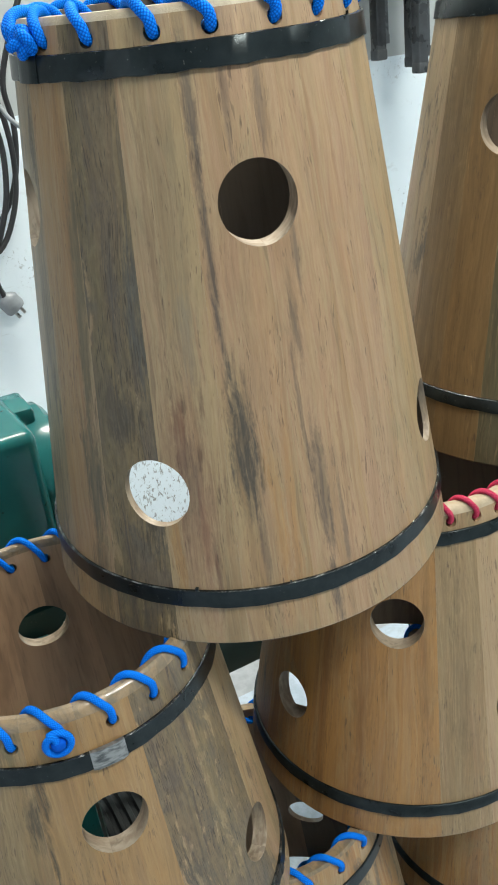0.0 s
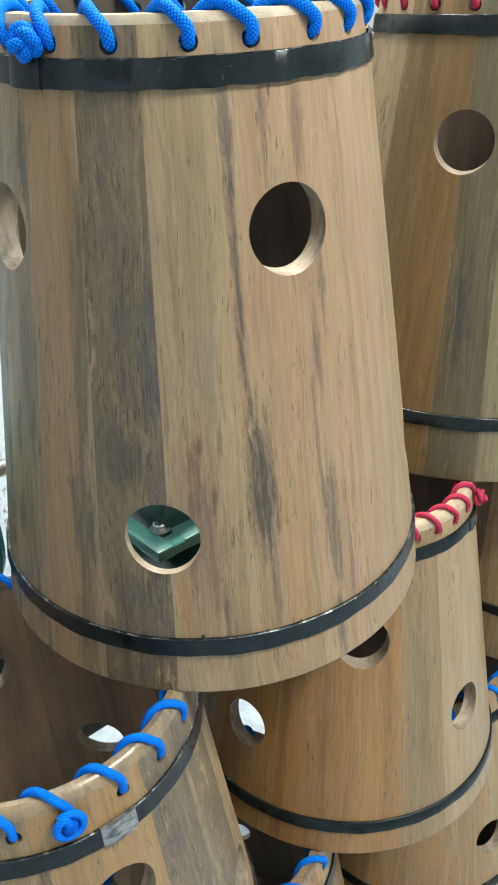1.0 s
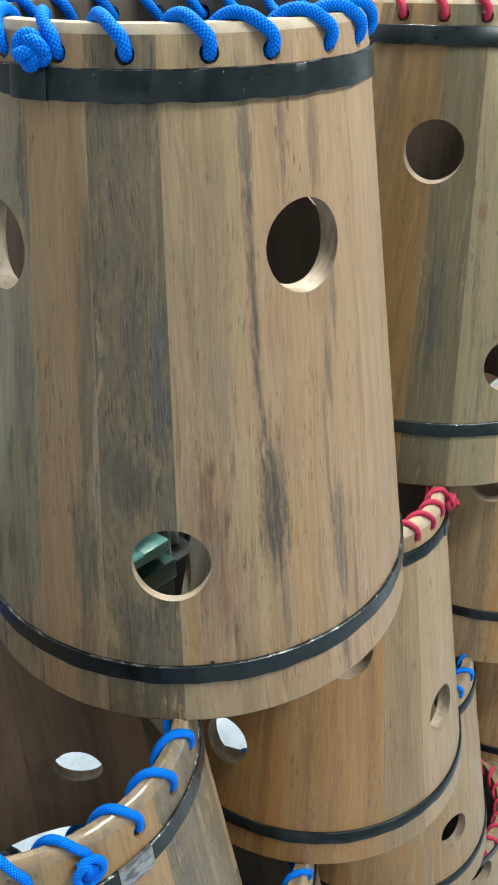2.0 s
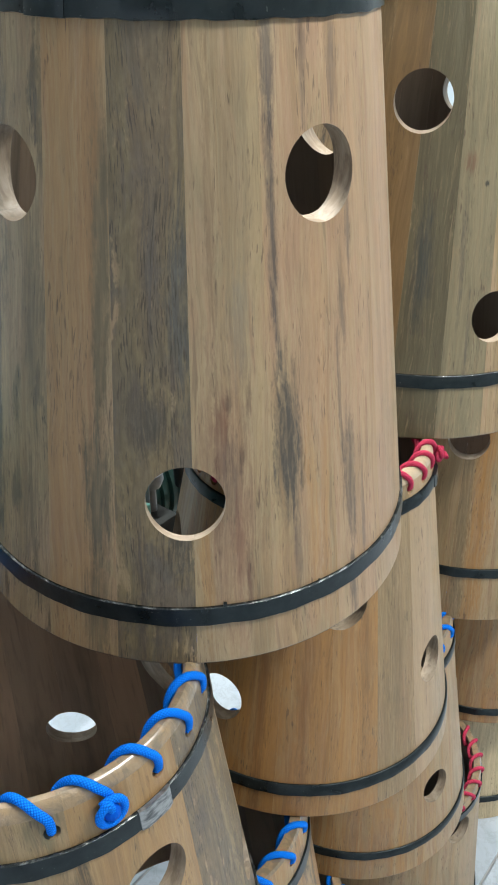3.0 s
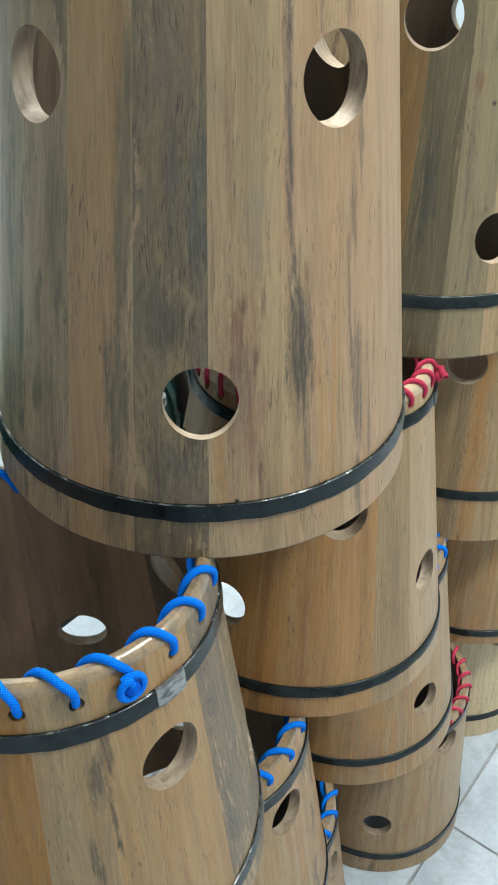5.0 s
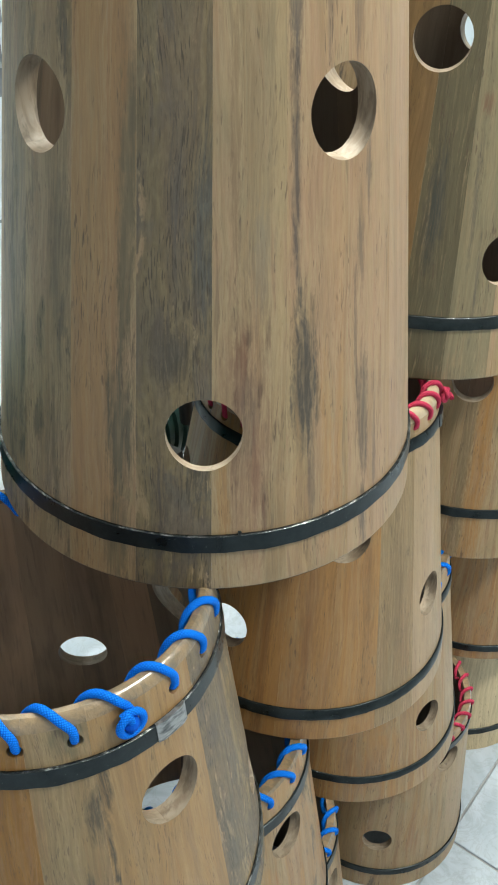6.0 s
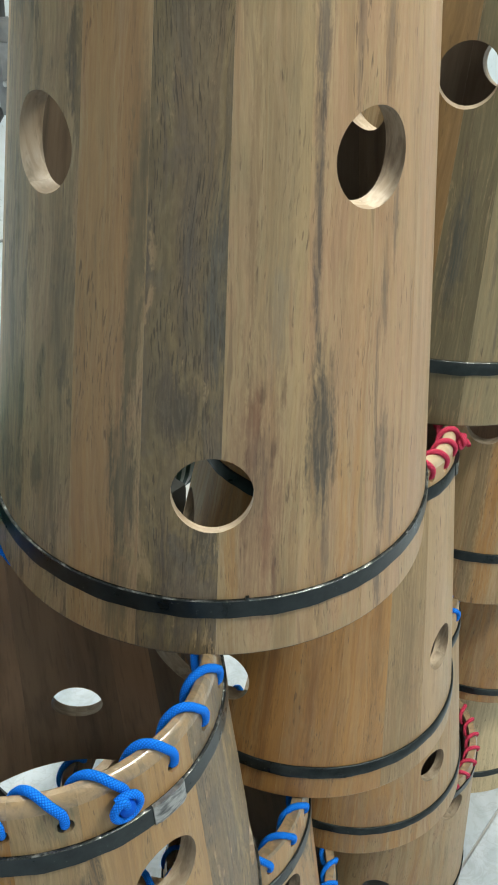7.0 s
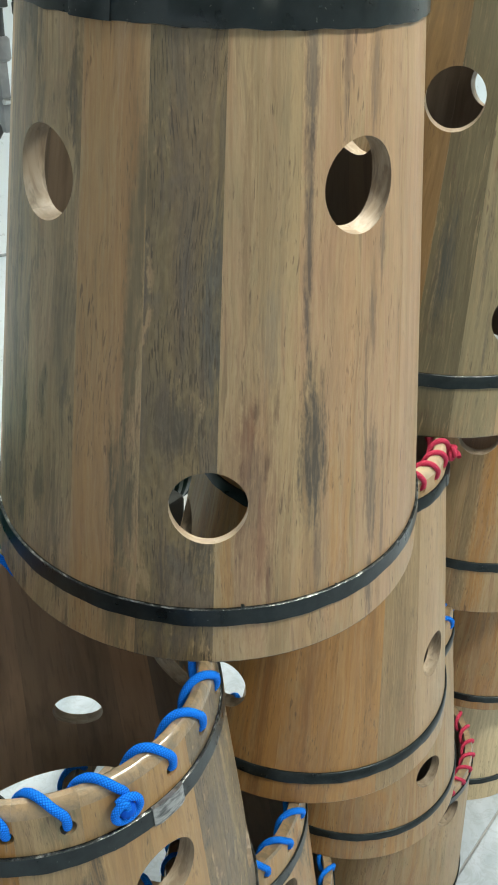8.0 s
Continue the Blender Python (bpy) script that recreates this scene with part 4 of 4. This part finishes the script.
def green_machine():
    root = thing("machine", "dark green enamelled machine with slotted base rails on an open stand", "machine", at=(0.2, 0.9, 0))
    off = Matrix.Translation((-0.2, -0.9, 0))
    def put(name, bm, mat, parent=root, label="", smooth=35):
        return part(name, bm, mat, parent, label, off if parent is root else None, smooth)
    bm = bmesh.new()
    box(bm, (-0.16, 0.775, 0.802), (0.155, 0.900, 0.992), 0.012, 3)
    put("housing", bm, green_paint)
    bm = bmesh.new()
    lathe(bm, ((0.070, 0.0), (0.086, 0.003), (0.088, 0.008), (0.088, 0.030), (0.082, 0.036), (0.040, 0.040), (0.034, 0.048)), 48, Matrix.Translation((0.152, 0.870, 0.890)) @ Matrix.Rotation(math.pi / 2, 4, "Y"))
    put("flange", bm, green_paint)
    bm = bmesh.new()
    lathe(bm, ((0.009, 0.0), (0.009, 0.040), (0.008, 0.042)), 20, Matrix.Translation((0.198, 0.870, 0.915)) @ Matrix.Rotation(math.pi / 2, 4, "Y"))
    lathe(bm, ((0.016, 0.012), (0.016, 0.024)), 6, Matrix.Translation((0.198, 0.870, 0.915)) @ Matrix.Rotation(math.pi / 2, 4, "Y"))
    put("shaft", bm, steel_bright, label="zinc plated threaded shaft with a nut", smooth=30)
    # lug with a bolt hole over the flange
    bm = bmesh.new()
    box(bm, (0.135, 0.84, 0.960), (0.172, 0.90, 0.990), 0.006, 2)
    put("lug", bm, green_paint)
    # invented block, a dark backing for the view through the drum holes
    bm = bmesh.new()
    box(bm, (-0.12, 0.800, 0.04), (0.128, 0.940, 0.700), 0.010, 2)
    box(bm, (-0.12, 0.798, 0.600), (0.190, 0.940, 0.775), 0.008, 2)
    put("gear_case", bm, dark_green)
    bm = bmesh.new()
    box(bm, (-0.118, 0.785, 0.585), (0.375, 0.815, 0.640), 0.004, 2)
    put("stretcher", bm, dark_green)
    # slotted rail: two bars joined at the ends
    for k, x0 in enumerate((-0.11, 0.345)):
        bm = bmesh.new()
        box(bm, (x0 + 0.016, 0.788, 0.766), (x0 + 0.040, 0.925, 0.782), 0.003, 2)
        box(bm, (x0 + 0.055, 0.788, 0.766), (x0 + 0.095, 0.925, 0.782), 0.003, 2)
        box(bm, (x0 + 0.038, 0.788, 0.7665), (x0 + 0.057, 0.812, 0.7815), 0.002, 1)
        box(bm, (x0 + 0.038, 0.905, 0.7665), (x0 + 0.057, 0.925, 0.7815), 0.002, 1)
        rail = put("slotted_rail", bm, teal_paint, label="worn teal slotted rail")
        bm = bmesh.new()
        lathe(bm, ((0.0125, 0.0), (0.0125, 0.0022)), 28, Matrix.Translation((x0 + 0.0465, 0.826, 0.7822)))
        lathe(bm, ((0.0085, 0.0022), (0.0085, 0.0085), (0.0070, 0.0095)), 6, Matrix.Translation((x0 + 0.0465, 0.826, 0.7822)))
        part("hex_bolt", bm, steel_bright, rail, "zinc plated hex bolt with a washer", smooth=20)
    bm = bmesh.new()
    box(bm, (0.392, 0.818, 0.700), (0.469, 0.905, 0.945), 0.004, 2)
    put("upright", bm, dark_green)
    bm = bmesh.new()
    box(bm, (0.385, 0.788, 0.722), (0.448, 0.815, 0.750), 0.003, 2)
    put("front_rail", bm, dark_green)
    bm = bmesh.new()
    box(bm, (0.474, 0.830, 0.600), (0.530, 0.920, 0.705), 0.008, 2)
    put("foot_block", bm, shade_black)
    bm = bmesh.new()
    lathe(bm, ((0.006, 0.0), (0.006, 0.034), (0.013, 0.038), (0.017, 0.048), (0.016, 0.058), (0.008, 0.066)), 24, Matrix.Translation((0.512, 0.862, 0.704)))
    put("knob", bm, grey_plastic, label="pale grey clamping knob")
    bm = bmesh.new()
    tube(bm, smooth_path([(0.500, 0.900, 0.70), (0.512, 0.892, 0.770), (0.545, 0.885, 0.795), (0.580, 0.880, 0.765), (0.590, 0.880, 0.70)], 6), 0.011, 12)
    put("hose", bm, black_rubber, label="bent black rubber hose", smooth=60)
    # black ribbed filler, added so the gap behind the drums looks dark
    bm = bmesh.new()
    prof = [(0.060, 0.0), (0.080, 0.004)]
    for k in range(5):
        x = 0.010 + 0.016 * k
        prof += [(0.084, x), (0.084, x + 0.006), (0.074, x + 0.008), (0.074, x + 0.014)]
    prof += [(0.080, 0.094), (0.066, 0.102), (0.020, 0.105)]
    lathe(bm, tuple(prof), 40, Matrix.Translation((0.126, 0.875, 0.285)) @ Matrix.Rotation(math.pi / 2, 4, "Y"))
    put("drive_motor", bm, shade_black, label="black ribbed cylinder added as dark filler", smooth=30)
    # ribbed motor behind the foot block
    bm = bmesh.new()
    prof = [(0.030, 0.0), (0.072, 0.006), (0.084, 0.022), (0.091, 0.040)]
    for k in range(9):
        x = 0.045 + 0.018 * k
        prof += [(0.091, x), (0.091, x + 0.008), (0.085, x + 0.010), (0.085, x + 0.016)]
    prof += [(0.088, 0.212), (0.076, 0.232), (0.030, 0.238)]
    lathe(bm, tuple(prof), 40, Matrix.Translation((0.505, 0.985, 0.674)) @ Matrix.Rotation(math.pi / 2, 4, "Y"))
    motor = put("motor", bm, dark_green, label="dark green ribbed motor", smooth=30)
    bm = bmesh.new()
    lathe(bm, ((0.010, 0.0), (0.010, 0.014), (0.007, 0.017)), 20, Matrix.Translation((0.506, 0.985, 0.674)) @ Matrix.Rotation(-math.pi / 2, 4, "Y"))
    part("shaft_end", bm, steel_bright, motor, "bright steel shaft end", smooth=30)
    for x in (-0.10, 0.10):
        for y in (0.80, 0.905):
            bm = bmesh.new()
            box(bm, (x - 0.018, y - 0.018, 0.0), (x + 0.018, y - 0.013, 0.752), 0.001, 1)
            box(bm, (x - 0.018, y - 0.013, 0.0), (x - 0.013, y + 0.018, 0.752), 0.001, 1)
            put("stand_leg", bm, green_paint)
    for y in (0.80, 0.905):
        bm = bmesh.new()
        box(bm, (-0.118, y - 0.010, 0.690), (0.445, y + 0.010, 0.720), 0.002, 1)
        put("cross_bar", bm, dark_green)
    return root


green_machine()


def folding_chair(label, x, y, z, depth_step):
    """Folded square-tube chair hung on a wall peg."""
    root = thing("folding_chair", label, "chair", "folded chairs on the wall", (x, y, z))
    for dx, dy, dz in ((0.0, 0.0, 0.0), (0.034, depth_step, 0.026), (-0.36, 0.0, 0.0), (-0.394, depth_step, 0.026)):
        bm = bmesh.new()
        box(bm, (dx - 0.0115, dy - 0.0115, dz), (dx + 0.0115, dy + 0.0115, 0.86), 0.003, 2)
        box(bm, (dx - 0.0125, dy - 0.0125, dz - 0.004), (dx + 0.0125, dy + 0.0125, dz + 0.016), 0.003, 2)
        part("leg", bm, dark_tube, root, smooth=30)
    bm = bmesh.new()
    box(bm, (-0.345, 0.005, 0.30), (-0.012, 0.025, 0.66), 0.006, 2)
    part("seat", bm, dark_tube, root, smooth=30)
    bm = bmesh.new()
    box(bm, (-0.348, -0.008, 0.70), (-0.012, 0.010, 0.86), 0.006, 2)
    part("backrest", bm, dark_tube, root, smooth=30)
    return root


def wall_peg(x, z, y0):
    root = thing("wall_peg", "short steel peg in the grey wall", "peg", at=(x, Y1, z))
    bm = bmesh.new()
    lathe(bm, ((0.010, 0.0), (0.010, Y1 - y0), (0.014, Y1 - y0 + 0.002), (0.014, Y1 - y0 + 0.010)), 16, Matrix.Rotation(math.pi / 2, 4, "X"))
    part("pin", bm, steel_bright, root, smooth=30)


folding_chair("black square-tube folding chair hung on the wall", 1.157, 1.400, 1.197, 0.035)
folding_chair("black square-tube folding chair hung behind another", 1.120, 1.480, 1.225, 0.035)
folding_chair("black square-tube folding chair at the end of the row", 1.235, 1.520, 1.200, 0.035)
for px in (0.98, 0.90, 1.06):
    wall_peg(px, 2.075, 1.385)


def hanging_stand():
    """Folded stand with a hinge bracket, hung against the white wall."""
    root = thing("folding_stand", "grey folded metal stand hung against the white wall", "stand", at=(0.86, 1.57, 1.2))
    off = Matrix.Translation((-0.86, -1.57, -1.2))
    bm = bmesh.new()
    tube(bm, [Vector((0.861, 1.57, 1.150)), Vector((0.866, 1.57, 1.30)), Vector((0.870, 1.57, 1.46))], 0.0085, 14)
    part("post", bm, dark_tube, root, m=off, smooth=50)
    bm = bmesh.new()
    lathe(bm, ((0.012, -0.020), (0.016, -0.016), (0.016, 0.016), (0.012, 0.020)), 20, Matrix.Translation((0.861, 1.57, 1.140)))
    part("hinge", bm, grey_plastic, root, "grey hinge collar", off, 35)
    bm = bmesh.new()
    box(bm, (0.846, 1.562, 1.000), (0.866, 1.580, 1.135), 0.003, 2)
    part("bracket", bm, grey_plastic, root, "", off, 35)
    bm = bmesh.new()
    lathe(bm, ((0.005, -0.014), (0.005, 0.014)), 12, Matrix.Translation((0.858, 1.556, 1.055)) @ Matrix.Rotation(math.pi / 2, 4, "Y"))
    part("pin", bm, steel_bright, root, "", off, 35)
    bm = bmesh.new()
    tube(bm, [Vector((0.852, 1.578, 1.010)), Vector((0.800, 1.590, 0.940)), Vector((0.660, 1.598, 0.760))], 0.0065, 12)
    part("strut", bm, dark_tube, root, "", off, 50)
    return root


hanging_stand()


def wall_lead():
    root = thing("cable", "thin grey cable sagging along the white wall", "cable", at=(0.8, 1.6, 0.77))
    bm = bmesh.new()
    tube(bm, smooth_path([(-0.25, 0.0, 0.06), (-0.10, 0.004, 0.022), (-0.015, 0.006, 0.002), (0.02, 0.006, -0.006), (0.10, 0.006, -0.010), (0.24, 0.0, 0.01)], 6), 0.0032, 8)
    part("lead", bm, grey_plastic, root)


wall_lead()


def cable():
    root = thing("power_cable", "black power cable looped on the white wall, grey plug hanging", "cable", at=(0.36, 1.58, 1.2))
    off = Matrix.Translation((-0.36, -1.58, -1.2))
    pts = [(0.47, 1.57, 1.42), (0.43, 1.58, 1.34), (0.405, 1.59, 1.27), (0.408, 1.59, 1.20), (0.392, 1.59, 1.12), (0.36, 1.595, 1.06), (0.31, 1.59, 1.02), (0.25, 1.59, 1.05), (0.22, 1.59, 1.15), (0.24, 1.59, 1.27),
           (0.31, 1.585, 1.31), (0.375, 1.58, 1.27), (0.392, 1.575, 1.18), (0.378, 1.575, 1.08), (0.33, 1.575, 1.00), (0.27, 1.575, 1.01), (0.235, 1.575, 1.10), (0.262, 1.575, 1.22), (0.33, 1.57, 1.26), (0.372, 1.57, 1.20),
           (0.365, 1.57, 1.10), (0.335, 1.575, 1.02), (0.312, 1.582, 0.97), (0.314, 1.585, 0.94), (0.320, 1.585, 0.915)]
    bm = bmesh.new()
    tube(bm, smooth_path(pts, 6), 0.0052, 10)
    part("lead", bm, black_rubber, root, m=off)
    bm = bmesh.new()
    tube(bm, smooth_path([(0.375, 1.565, 1.255), (0.40, 1.55, 1.21), (0.44, 1.53, 1.185), (0.52, 1.52, 1.18), (0.60, 1.52, 1.20)], 6), 0.0042, 10)
    part("thin_lead", bm, grey_plastic, root, "thin grey lead", off)
    bm = bmesh.new()
    lathe(bm, ((0.0065, -0.022), (0.0085, -0.012), (0.0085, -0.006), (0.016, 0.0), (0.0205, 0.006), (0.0205, 0.026), (0.018, 0.031)), 24, Matrix.Translation((0.322, 1.588, 0.912)) @ Matrix.Rotation(radians(148), 4, "Y") @ Matrix.Diagonal((1, 0.7, 1, 1)))
    plug = part("plug", bm, grey_plastic, root, "grey moulded plug", off, 35)
    for d in (-0.0065, 0.0065):
        bm = bmesh.new()
        box(bm, (-0.0032 + d, -0.0009, 0.028), (0.0032 + d, 0.0009, 0.047), 0.0006, 1, Matrix.Translation((0.322, 1.588, 0.912)) @ Matrix.Rotation(radians(148), 4, "Y"))
        part("pin", bm, steel_bright, plug)
    return root


cable()


def tube_lamp(x, y):
    root = thing("ceiling_lamp", "white fluorescent batten lamp on the ceiling", "lamp", "ceiling lamps", (x, y, H))
    bm = bmesh.new()
    box(bm, (-0.62, -0.06, -0.045), (0.62, 0.06, 0.0), 0.008, 2)
    part("housing", bm, lamp_white, root, smooth=35)
    for dy in (-0.035, 0.035):
        bm = bmesh.new()
        lathe(bm, ((0.012, -0.59), (0.013, -0.585), (0.013, 0.585), (0.012, 0.59)), 16, Matrix.Translation((0, dy, -0.062)) @ Matrix.Rotation(math.pi / 2, 4, "Y"))
        part("tube", bm, tube_glow, root, smooth=35)


tube_lamp(0.80, -0.75)
tube_lamp(0.9, 1.05)


# ---- floor tiles ----
def floor_tiles():
    size, gap, x_at, y_at = 0.45, 0.004, 0.712, 0.430
    bm = bmesh.new()
    s = size - gap
    box(bm, (-s / 2, -s / 2, -0.0045), (s / 2, s / 2, 0.0), 0.0012, 1)
    first = part("tile", bm, tile_mat, floor, m=Matrix.Translation((x_at + size / 2, y_at - size / 2, 0)))
    for i in range(-8, 6):
        for j in range(-9, 3):
            cx, cy = x_at + (i + 0.5) * size, y_at + (j + 0.5) * size
            if (i, j) == (0, -1) or not (X0 < cx - 0.2 and cx + 0.2 < X1 and Y0 < cy - 0.2 and cy + 0.2 < Y1):
                continue
            ob = new("tile", first.data)
            ob.parent = floor
            ob.matrix_basis = Matrix.Translation((cx, cy, 0))


floor_tiles()
